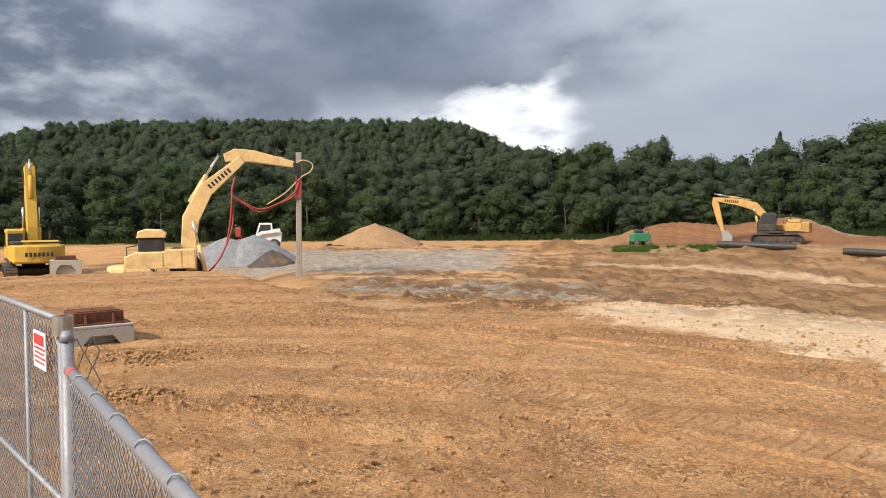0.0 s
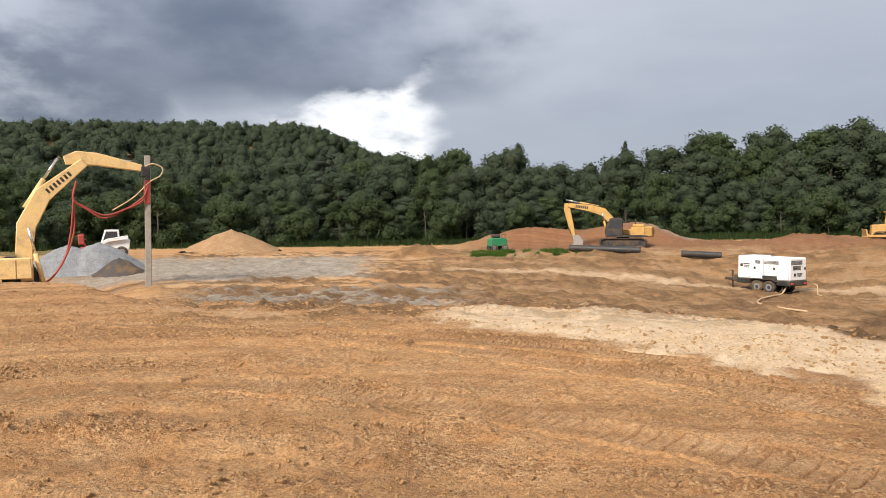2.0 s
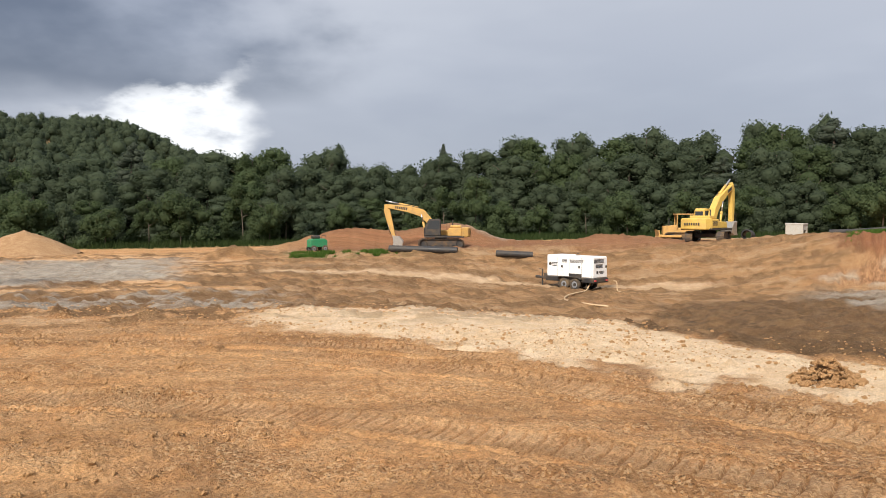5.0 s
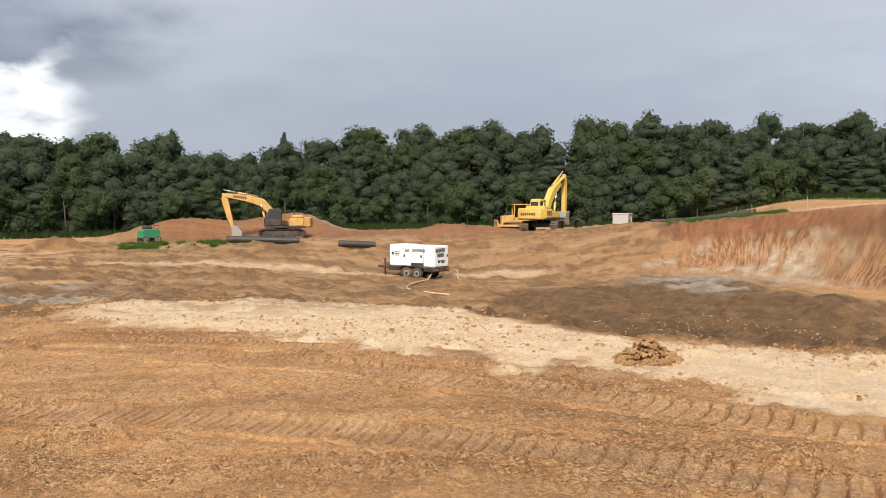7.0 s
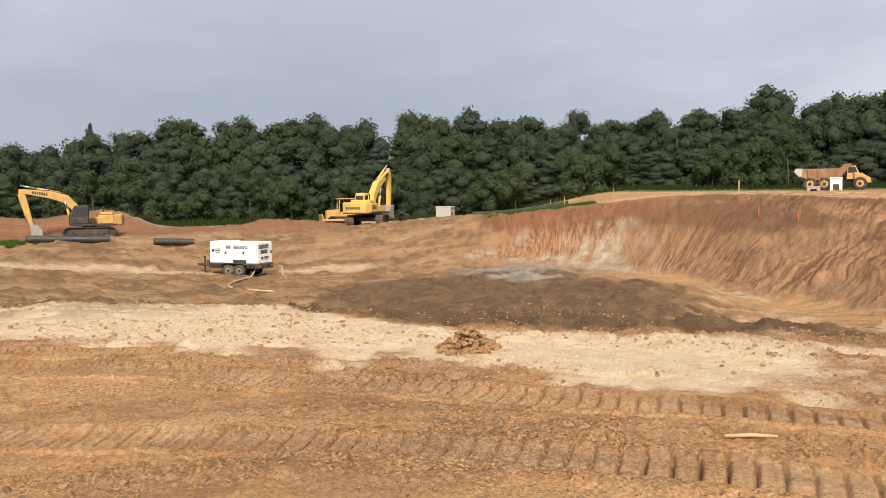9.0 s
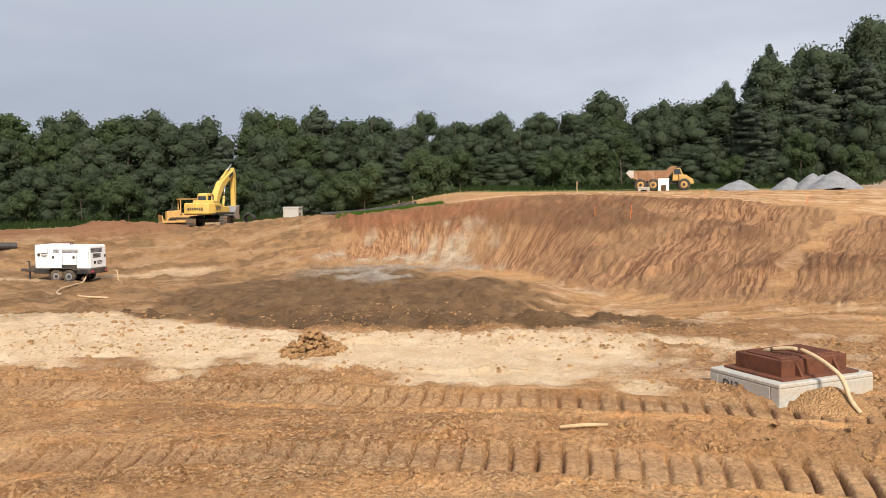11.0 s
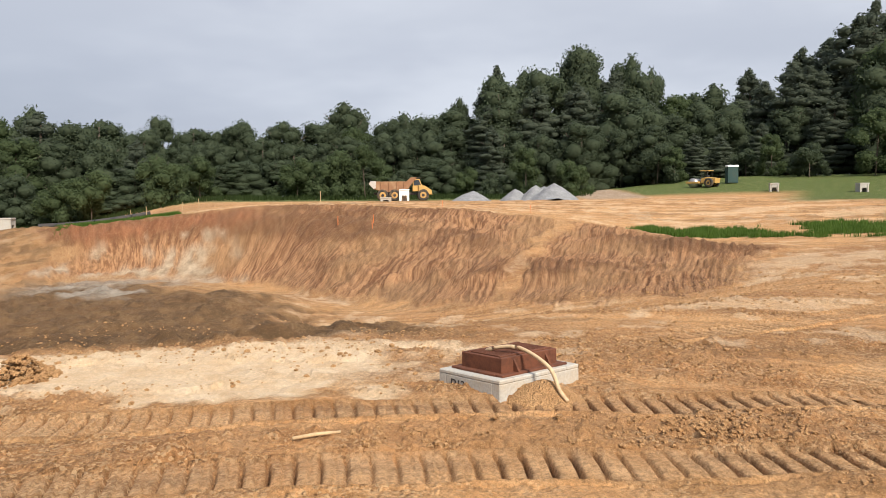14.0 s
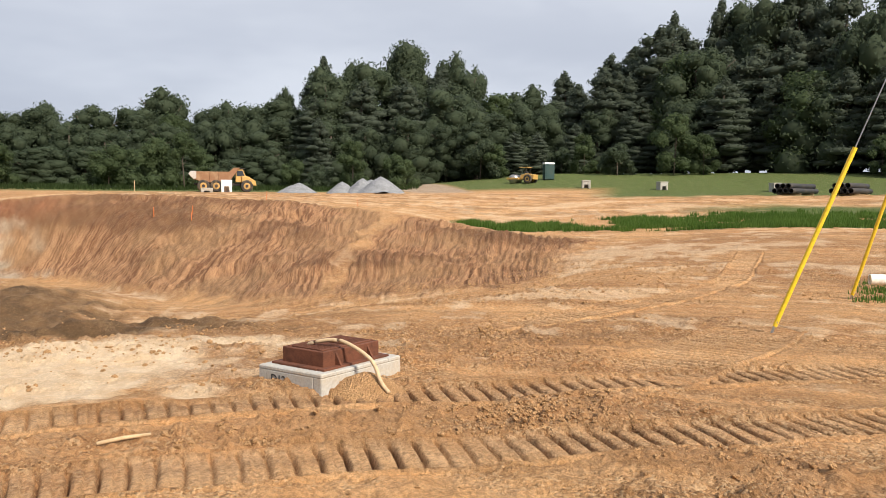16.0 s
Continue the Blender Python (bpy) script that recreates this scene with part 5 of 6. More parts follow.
def generator(m):
    t = thing("generator_trailer", m, "white box generator on a black twin-axle trailer", "generator")
    body = part("body", Geo().box((0, 0, 1.42), (3.5, 1.5, 1.3), None, 0.06), M_WHITE, t, "white sheet-metal enclosure")
    part("front_roof", Geo().box((1.1, 0, 2.085), (1.2, 1.44, 0.05), None, 0.02), M_WHITE, body)
    part("lifting_eye", Geo().rod([(-0.1 + 0.09 * math.cos(w), 0, 2.13 + 0.09 * math.sin(w)) for w in np.linspace(0, 2 * math.pi, 13)], 0.025, 6), M_BLACK, body)
    for x, w in ((0.35, 0.36), (-0.55, 1.0)):
        g = Geo()
        for i in range(4):
            for y in (-0.752, 0.752):
                g.box((x, y, 1.84 - 0.05 * i), (w, 0.015, 0.03), None, 0.003)
        part("side_louvre", g, M_BLACK, body)
    g = Geo()
    for i in range(5):
        g.box((-1.752, 0.15, 1.9 - 0.05 * i), (0.015, 1.0, 0.03), None, 0.003)
    for i in range(6):
        g.box((-1.752, 0.12, 1.6 - 0.04 * i), (0.015, 0.7, 0.025), None, 0.003)
    part("end_louvre", g, M_BLACK, body)
    for x in (0.55, -0.75):
        for y in (-1, 1):
            part("door_latch", Geo().box((x, y * 0.755, 1.42), (0.13, 0.02, 0.15), None, 0.01), M_BLACK, body)
    part("end_latch", Geo().box((-1.757, -0.6, 1.45), (0.02, 0.13, 0.15), None, 0.01), M_BLACK, body)
    for x in (1.72, 0.9, -0.05, -0.95, -1.72):
        for y in (-1, 1):
            part("door_seam", Geo().box((x * 0.98, y * 0.752, 1.42), (0.012, 0.01, 1.2), None, 0.002), M_BLACK, body)
    g = Geo()
    for y in (-1, 1):
        g.rod([(1.45, y * 0.755, 1.55), (1.45, y * 0.765, 1.55)], 0.1, 14)
        for i in range(3):
            g.box((1.12, y * 0.755, 1.64 - 0.1 * i), (0.42 - 0.05 * i, 0.012, 0.05), None, 0.003)
    g.box((-1.757, 0.3, 1.12), (0.012, 0.18, 0.16), None, 0.003)
    for i in range(3):
        g.box((-1.757, -0.12, 1.18 - 0.07 * i), (0.012, 0.5 - 0.08 * i, 0.04), None, 0.003)
    part("lettering", g, M_BLACK, body, "dark emblem and lettering bars")
    for y in (-0.753, 0.753):
        part("access_recess", Geo().box((-0.45, y, 0.9), (0.95, 0.02, 0.22), None, 0.005), M_BLACK, body, "dark lower access panel")
    part("chassis", Geo().box((0, 0, 0.63), (3.6, 1.55, 0.28), None, 0.03), M_BLACK, t)
    part("drawbar", Geo().rod([(1.7, 0.55, 0.6), (3.0, 0, 0.6)], 0.07, 6).rod([(1.7, -0.55, 0.6), (3.0, 0, 0.6)], 0.07, 6).box((3.05, 0, 0.62), (0.3, 0.2, 0.16), None, 0.03), M_BLACK, t, "black steel drawbar")
    part("jack", Geo().rod([(2.6, 0.1, 0.0), (2.6, 0.1, 1.15)], 0.05, 8).rod([(2.6, 0.1, 1.1), (2.85, 0.1, 1.15)], 0.02, 6), M_BLACK, t)
    part("toolbox", Geo().box((2.1, 0, 0.75), (0.45, 0.7, 0.3), None, 0.03), M_BLACK, t)
    for y in (-0.86, 0.86):
        part("mudguard", Geo().prism([(0.8, 0.72), (0.55, 0.83), (-0.75, 0.83), (-1.0, 0.72), (-1.0, 0.68), (-0.72, 0.79), (0.52, 0.79), (0.8, 0.68)], y - 0.13, y + 0.13, None, 0.005), M_BLACK, t)
        for x in (0.25, -0.55):
            wheel(t, Matrix.Translation((x, y, 0.36)), 0.37, 0.24, rim_paint=M_GALV)
    for y in (-0.6, 0.6):
        part("tail_light", Geo().box((-1.82, y, 0.63), (0.04, 0.2, 0.1), None, 0.01), M_SIGNRED, t)


generator(on_ground(25.7, 43.2, 113, 0.04))


def lay_hose(name, label, pts, r, material):
    line = curve_points([(x, y, floor_at(x, y) + z) for x, y, z in pts], 10)
    o = Vector((*line[0][:2], line[0].z - r))
    g = Geo().rod([p - o for p in line], r, 7)
    ob = tagged(new(name, mesh_from(name, g.v, g.f, material, True)), label, "hose")
    ob.location = o


lay_hose("hose", "pale hose lying from the generator over the soil", [(26.0, 42.0, 0.5), (25.3, 41.4, 0.06), (24.2, 40.4, 0.05), (22.6, 38.9, 0.05), (21.3, 36.8, 0.06), (21.6, 35.0, 0.05), (22.0, 33.9, 0.05)], 0.045, M_HOSE)
lay_hose("cable", "pale cable dropping from the generator to the ground", [(27.1, 41.2, 0.62), (27.1, 40.9, 0.55), (27.12, 40.8, 0.03), (27.3, 40.4, 0.03)], 0.03, M_HOSE)


def compressor(m):
    t = thing("compressor", m, "small bright green wheeled compressor on the dirt", "compressor")
    part("body", Geo().prism([(-0.75, 0.38), (-0.75, 0.95), (-0.55, 1.08), (0.55, 1.08), (0.75, 0.9), (0.75, 0.38)], -0.45, 0.45, None, 0.05), M_GREEN, t)
    part("tank", Geo().rod([(-0.5, 0, 1.2), (0.2, 0, 1.2)], 0.16, 12), M_BLACK, t)
    part("handle", Geo().rod([(0.5, -0.4, 1.0), (0.6, -0.4, 1.35), (0.6, 0.4, 1.35), (0.5, 0.4, 1.0)], 0.025, 6), M_BLACK, t)
    for x in (-0.5, 0.5):
        for y in (-0.5, 0.5):
            wheel(t, Matrix.Translation((x, y, 0.26)), 0.27, 0.16)


compressor(on_ground(14.5, 66.4, 10, 0.03))


def skid_steer(m):
    t = thing("skid_steer_loader", m, "white skid-steer loader with red attachment by the gravel", "loader")
    part("body", Geo().prism([(-1.25, 0.35), (-1.35, 1.25), (-0.6, 1.35), (0.7, 1.0), (0.9, 0.35)], -0.5, 0.5, None, 0.06), M_WHITE, t)
    c = part("cab", Geo().prism([(-0.65, 1.2), (-0.6, 2.0), (0.35, 2.0), (0.65, 1.0)], -0.45, 0.45, None, 0.05), M_WHITE, t)
    for y in (-0.455, 0.455):
        part("side_window", Geo().prism([(-0.5, 1.35), (-0.47, 1.88), (0.27, 1.88), (0.48, 1.2)], y - 0.01, y + 0.01, None, 0.004), M_GLASS, c)
    part("front_window", Geo().prism([(0.37, 1.95), (0.39, 1.95), (0.68, 1.02), (0.66, 1.02)], -0.38, 0.38, None, 0.004), M_GLASS, c)
    for y in (-0.62, 0.62):
        part("lift_arm", Geo().prism(ribbon([(-1.2, 1.45), (0.2, 1.25), (1.2, 0.6), (1.4, 0.35)], [0.12, 0.12, 0.1, 0.08]), y - 0.08, y + 0.08, None, 0.02), M_WHITE, t)
        for x in (-0.75, 0.45):
            wheel(t, Matrix.Translation((x, y, 0.4)), 0.41, 0.3)
    part("attachment", Geo().box((1.75, 0, 0.5), (0.5, 1.7, 0.55), None, 0.05).rod([(1.6, -0.5, 0.8), (2.1, -0.2, 1.6), (1.8, 0.4, 1.7)], 0.07, 6).box((1.9, 0.3, 1.3), (0.4, 0.5, 0.7), None, 0.05), M_RED, t, "red hydraulic attachment")


skid_steer(on_ground(-15.3, 60.8, 195, 0.03))


def dump_truck(m, label, bed_paint, scale=1.0):
    t = thing("dump_truck", m, label, "truck")
    bed = part("dump_bed", Geo().prism([(-3.6, 1.55), (-4.1, 2.2), (-3.9, 2.45), (0.6, 2.45), (1.15, 2.95), (1.9, 2.95), (0.7, 1.35), (-2.2, 1.05)], -1.25, 1.25, None, 0.06), bed_paint, t, "rusty orange dump bed")
    part("tail_chute", Geo().prism([(-4.15, 2.15), (-3.9, 2.5), (-3.2, 2.5), (-3.2, 1.6), (-3.55, 1.5)], -1.28, 1.28, None, 0.05), M_SILVER, bed, "bare steel tail of the bed")
    for x in (-2.6, -1.6, -0.6, 0.3):
        for y in (-1.28, 1.28):
            part("bed_rib", Geo().box((x, y, 1.85), (0.12, 0.1, 1.1), None, 0.02), bed_paint, bed)
    part("frame", Geo().box((-0.2, 0, 0.95), (6.6, 0.9, 0.3), None, 0.04), M_BLACK, t)
    part("hood", Geo().prism([(2.1, 0.9), (2.1, 2.0), (2.9, 1.9), (3.75, 1.35), (3.85, 0.8), (3.2, 0.75)], -1.1, 1.1, None, 0.08), M_YELLOW, t)
    c = part("cab", Geo().prism([(1.35, 1.2), (1.4, 2.75), (2.25, 2.75), (2.6, 1.95), (2.6, 1.2)], -0.85, 0.85, None, 0.06), M_YELLOW, t)
    for y in (-0.86, 0.86):
        part("cab_window", Geo().prism([(1.5, 1.95), (1.52, 2.62), (2.18, 2.62), (2.45, 1.95)], y - 0.01, y + 0.01, None, 0.004), M_GLASS, c)
    part("roof_guard", Geo().box((1.9, 0, 2.9), (1.3, 1.8, 0.08), None, 0.03), M_BLACK, t)
    for x in (-2.4, -0.9, 2.7):
        for y in (-1.1, 1.1):
            wheel(t, Matrix.Translation((x, y, 0.72)), 0.74, 0.55, rim_paint=M_ORANGE)
    return t


dump_truck(on_ground(80.6, 28.4, -70, 0.02) @ Matrix.Scale(0.83, 4), "dusty yellow dump truck with a rusty bed on the plateau", M_BEDRUST)


def roller(m):
    t = thing("roller", m, "dusty yellow soil compactor parked beside the lane", "roller")
    part("drum", Geo().lathe([(-1.0, 0.001), (-1.0, 0.7), (1.0, 0.7), (1.0, 0.001)], Matrix.Translation((1.6, 0, 0.7)), 22), M_STEEL, t, "steel drum", True)
    part("drum_frame", Geo().box((1.6, -1.1, 0.75), (2.0, 0.12, 0.3), None, 0.03).box((1.6, 1.1, 0.75), (2.0, 0.12, 0.3), None, 0.03).box((0.55, 0, 0.75), (0.2, 2.3, 0.35), None, 0.03), M_YELLOW, t)
    part("body", Geo().prism([(-2.0, 0.6), (-2.1, 1.35), (-0.6, 1.55), (0.3, 1.3), (0.35, 0.6)], -0.8, 0.8, None, 0.06), M_YELLOW, t)
    for x in (-0.75, 0.25):
        for y in (-0.7, 0.7):
            part("roof_post", Geo().rod([(x, y, 1.3), (x, y, 2.45)], 0.05, 8), M_BLACK, t)
    part("roof", Geo().box((-0.25, 0, 2.5), (1.5, 1.7, 0.1), None, 0.04), M_YELLOW, t)
    part("seat", Geo().box((-0.4, 0, 1.65), (0.5, 0.5, 0.4), None, 0.08), M_BLACK, t)
    for y in (-0.95, 0.95):
        wheel(t, Matrix.Translation((-1.1, y, 0.68)), 0.7, 0.45, rim_paint=M_YELLOW)


roller(on_ground(93.0, -2.4, 60, 0.02) @ Matrix.Scale(0.72, 4))


def toilet(m):
    t = thing("portable_toilet", m, "dark green portable toilet cabin beside the lane", "toilet cabin")
    part("cabin", Geo().box((0, 0, 0.95), (1.15, 1.15, 1.8), None, 0.04), M_DKGREEN, t)
    part("roof", Geo().prism([(-0.62, 1.85), (-0.5, 2.05), (0.5, 2.05), (0.62, 1.85)], -0.6, 0.6, None, 0.05), M_WHITE, t, "pale domed roof")
    part("door", Geo().box((-0.585, 0, 0.95), (0.03, 0.72, 1.6), None, 0.01), M_DKGREEN, t)


toilet(on_ground(96.0, -5.3, 12, 0.02))


# ---- heaps ----
def heap(name, x, y, rx, ry, h, material, label, seed, peaks=((0, 0, 1.0, 1.0),)):
    n, k = 64, 26
    verts, faces = [], []
    rng = np.random.default_rng(seed)
    ph = rng.uniform(0, 6.28, 6)
    for i in range(k + 1):
        q = i / k
        for j in range(n):
            a = 2 * math.pi * j / n
            wob = 1 + 0.07 * math.sin(3 * a + ph[0]) + 0.05 * math.sin(5 * a + ph[1]) + 0.03 * math.sin(11 * a + ph[2])
            u, v = q * math.cos(a) * wob, q * math.sin(a) * wob
            verts.append([u * rx, v * ry, 0.0])
    v = np.array(verts)
    top = np.zeros(len(v))
    for ux, uy, s, hh in peaks:
        d = np.hypot(v[:, 0] / rx - ux, v[:, 1] / ry - uy) / s
        top = np.maximum(top, hh * (np.clip(1 - d, 0, 1) - 0.10 * np.exp(-(d * 5) ** 2)))
    v[:, 2] = h * 1.1 * top + 0.10 * fbm(v[:, 0] + seed, v[:, 1], 1.4, 4, seed) * (top > 0.02) - 0.06
    gx, gy = x + v[:, 0], y + v[:, 1]
    v[:, 2] += grade(gx, gy) - floor_at(x, y)
    for i in range(k):
        for j in range(n):
            m2 = (j + 1) % n
            faces.append((i * n + j, (i + 1) * n + j, (i + 1) * n + m2, i * n + m2))
    ob = tagged(new(name, mesh_from(name, v, faces, material, True)), label, "heap")
    ob.location = (x, y, floor_at(x, y))


heap("gravel_mound", -14.9, 53.0, 3.9, 3.2, 1.8, M_GRAVEL, "heap of pale grey gravel behind the excavator", 3, ((-0.25, 0, 0.75, 0.95), (0.2, 0.1, 0.8, 1.0)))
heap("dark_gravel_mound", -12.3, 50.9, 1.7, 1.3, 1.0, M_TRACK, "small heap of dark stone beside the gravel", 4)
heap("dirt_heap", -8.6, 77.0, 4.9, 4.0, 2.15, M_DIRT, "broad cone of tan dirt before the woods", 5)
heap("gravel_mound", 78.4, 20.2, 2.9, 2.6, 1.1, M_GRAVEL, "low heap of grey gravel on the plateau", 6, ((-0.2, 0, 0.8, 0.9), (0.25, 0, 0.75, 1.0)))
heap("gravel_mound", 79.8, 15.9, 2.4, 2.2, 1.25, M_GRAVEL, "low heap of grey gravel on the plateau", 7, ((0.3, 0.1, 0.7, 0.8), (-0.25, 0, 0.75, 1.0)))
heap("gravel_mound", 79.4, 12.6, 3.9, 3.2, 1.75, M_GRAVEL, "wide heap of grey gravel on the plateau", 8, ((0.3, 0.2, 0.7, 0.86), (-0.2, -0.2, 0.8, 1.0), (0.0, 0.4, 0.6, 0.92)))


heap("soil_bank", 9.56, 1.42, 0.50, 0.62, 0.24, M_CLOD, "low bank of loose clay against the inlet", 12)


# ---- concrete inlets ----
def text_mesh(body, size, material):
    cu = bpy.data.curves.new("writing", "FONT")
    cu.body, cu.size, cu.extrude = body, size, 0.002
    ob = bpy.data.objects.new("writing", cu)
    me = bpy.data.meshes.new_from_object(ob)
    bpy.data.objects.remove(ob)
    me.materials.clear()
    me.materials.append(material)
    return me


def inlet(m, label, length, width, height, grate_l, grate_w, notch=True, writing=""):
    """A drop inlet: precast box with an arched knockout, iron frame and bar grate."""
    t = thing("drop_inlet", m, label, "drop inlet")
    h = height
    outline = [(-length / 2, 0), (-length / 2, h), (length / 2, h), (length / 2, 0), (length * 0.34, 0), (length * 0.30, h * 0.52), (length * 0.17, h * 0.78), (-length * 0.17, h * 0.78), (-length * 0.30, h * 0.52), (-length * 0.34, 0)]
    g = Geo()
    for y in (-width / 2, width / 2 - 0.13):
        g.prism(outline if notch else [(-length / 2, 0), (-length / 2, h), (length / 2, h), (length / 2, 0)], y, y + 0.13, None, 0.012)
    side = [(-width / 2 + 0.13, 0), (-width / 2 + 0.13, h), (width / 2 - 0.13, h), (width / 2 - 0.13, 0)]
    qm = pose(0, 0, 0, 0, 0, 90)
    for x in (-length / 2, length / 2 - 0.13):
        g.prism(side, -x - 0.13, -x, qm, 0.01)
    box = part("box", g, M_CONCRETE, t, "precast concrete box")
    part("knockout_wall", Geo().box((0, 0, h * 0.42), (length * 0.86, width - 0.36, h * 0.8), None, 0.02), M_CONCRETE, box)
    lid = Geo()
    lw, ww = (length - grate_l) / 2, (width - grate_w) / 2
    for sx in (-1, 1):
        lid.box((sx * (length / 2 - lw / 2), 0, h + 0.025), (lw, width, 0.05), None, 0.012)
        lid.box((0, sx * (width / 2 - ww / 2), h + 0.025), (grate_l, ww, 0.05), None, 0.012)
    part("slab", lid, M_CONCRETE, box)
    f = Geo()
    fh = 0.20
    for sy in (-1, 1):
        f.box((0, sy * grate_w / 2, h + 0.05 + fh / 2), (grate_l + 0.05, 0.05, fh), None, 0.008)
        f.box((0, sy * (grate_w / 2 + 0.06), h + 0.06), (grate_l + 0.22, 0.12, 0.03), None, 0.006)
        f.box((sy * grate_l / 2, 0, h + 0.05 + fh / 2), (0.05, grate_w, fh), None, 0.008)
        f.box((sy * (grate_l / 2 + 0.06), 0, h + 0.06), (0.12, grate_w, 0.03), None, 0.006)
        for k in (-0.3, 0.3):
            f.prism([(0, 0), (0.1, 0), (0, 0.16)], -0.015, 0.015, Matrix.Translation((k * grate_l, sy * (grate_w / 2 + 0.02), h + 0.07)) @ pose(0, 0, 0, 0, 0, 90 * sy), 0.003)
    part("frame", f, M_RUST, t, "rusty cast iron frame")
    grate = None
    for gx in (-grate_l / 4, grate_l / 4):
        gg = Geo()
        for sy in (-1, 1):
            gg.box((gx, sy * (grate_w / 2 - 0.05), h + fh + 0.04), (grate_l / 2 - 0.02, 0.04, 0.05), None, 0.006)
        grate = part("grate", gg, M_RUST, t, "rusty bar grate")
        nb = 9
        bar = Geo().box((0, 0, 0), (0.022, grate_w - 0.1, 0.05), None, 0.005)
        me = mesh_from("bar", bar.v, bar.f, M_RUST, False)
        for i in range(nb):
            ob = child("bar", me, grate)
            ob.location = (gx + (i - (nb - 1) / 2) * (grate_l / 2 - 0.05) / nb, 0, h + fh + 0.04)
    # black sheet below the bars, in place of the shaded hollow
    part("sump_shade", Geo().box((0, 0, h * 0.9), (grate_l - 0.06, grate_w - 0.06, 0.04), None, 0.005), M_BLACK, t)
    if writing:
        w = child("writing", text_mesh(writing, 0.14, M_BLACK), box, "hand-painted dark letters")
        w.matrix_basis = Matrix.Translation((-length / 2 - 0.004, 0.30, h * 0.60)) @ pose(0, 0, 0, 90, 0, -90)
    return t


inlet(pose(10.12, 1.92, -0.16, 0, 0, -31), "concrete drop inlet with a rusty iron grate half buried in clay", 1.42, 1.02, 0.34, 0.94, 0.62, False, "D12")
lay_hose("hose", "tan hose arching over the rusty inlet grate", [(10.2, 2.2, 0.3), (9.95, 2.15, 0.45), (9.8, 1.75, 0.52), (9.55, 1.35, 0.36), (9.42, 1.2, 0.12), (9.35, 1.1, 0.02)], 0.024, M_HOSE)
ix, iy = 14.3 * math.sin(radians(-25.2)), 14.3 * math.cos(radians(-25.2))
inlet(pose(ix, iy, floor_at(ix, iy) - 0.3, 0, 0, 40), "concrete drop inlet with a rusty grate by the gate", 1.0, 0.9, 0.58, 0.72, 0.55)
inlet(pose(-21.5, 42.6, floor_at(-21.5, 42.6) + 0.6, 0, 0, 25), "concrete drop inlet with an arched side beyond the bank", 1.55, 1.1, 1.0, 0.9, 0.6)


def concrete_box(x, y, rz, s, hh, label, opening=True):
    t = thing("concrete_box", on_ground(x, y, rz, 0.04), label, "concrete box")
    g = Geo()
    for sx in (-1, 1):
        g.box((sx * (s / 2 - 0.07), 0, hh / 2), (0.14, s, hh), None, 0.015)
    g.box((0, s / 2 - 0.07, hh / 2), (s - 0.29, 0.14, hh), None, 0.015)
    g.box((0, 0, hh + 0.06), (s + 0.06, s + 0.06, 0.12), None, 0.02)
    part("walls", g, M_CONCRETE if opening else M_WHITE, t)
    part("front_wall", Geo().prism([(-s / 2 + 0.15, 0), (-s / 2 + 0.15, hh), (s / 2 - 0.15, hh), (s / 2 - 0.15, 0), (s * 0.28, 0), (s * 0.24, hh * 0.55), (-s * 0.24, hh * 0.55), (-s * 0.28, 0)], -s / 2 + 0.02, -s / 2 + 0.14, None, 0.01), M_CONCRETE if opening else M_WHITE, t)
    return t


concrete_box(44.8, 44.8, 30, 1.2, 0.85, "pale precast concrete box standing on the dirt")
concrete_box(77.4, 27.0, -70, 1.0, 1.15, "white precast box beside the dump truck", False)
concrete_box(77.2, 28.9, -70, 1.1, 0.35, "low pale concrete block beside the dump truck")
for bx, by in ((86.0, -8.7), (83.0, -16.0), (78.4, -25.6)):
    concrete_box(bx, by, RNG.uniform(-100, -70), 0.85, 0.75, "pale concrete box standing in the far grass", True)


# ---- pipes ----
def corrugated(name, p0, p1, r, label, group="", material=None):
    a, b = Vector(p0), Vector(p1)
    d = b - a
    rot = d.to_track_quat("Y", "Z").to_matrix().to_4x4()
    n = max(8, int(d.length / 0.16))
    prof = [(0.0, r * 0.82), (0.0, r * 0.96)]
    for i in range(n):
        s = d.length * i / n
        prof += [(s + 0.02, r * 0.94), (s + d.length / n * 0.5, r), (s + d.length / n - 0.01, r * 0.94)]
    prof += [(d.length, r * 0.96), (d.length, r * 0.82), (d.length - 0.01, r * 0.8), (0.01, r * 0.8), (0.0, r * 0.82)]
    g = Geo().lathe(prof, rot, 18)
    ob = tagged(new(name, mesh_from(name, g.v, g.f, material or M_PIPE, True)), label, "pipe", group)
    ob.location = a
    return ob


def pipe_on_ground(x0, y0, x1, y1, r, label, lift=0.0, group="pipes on the dirt", material=None):
    corrugated("pipe", (x0, y0, floor_at(x0, y0) + r * 0.95 + lift), (x1, y1, floor_at(x1, y1) + r * 0.95 + lift), r, label, group, material)


pipe_on_ground(18.3, 58.4, 22.9, 55.9, 0.27, "long black corrugated pipe lying on the dirt")
pipe_on_ground(25.3, 54.2, 27.8, 53.1, 0.25, "long black corrugated pipe lying on the dirt")
pipe_on_ground(44.4, 49.4, 46.0, 50.8, 0.42, "short wide black pipe below the raised boom")
pipe_on_ground(18.9, -8.25, 18.6, -10.8, 0.13, "white plastic pipe lying in the grass", 0.34, "", M_PVC)
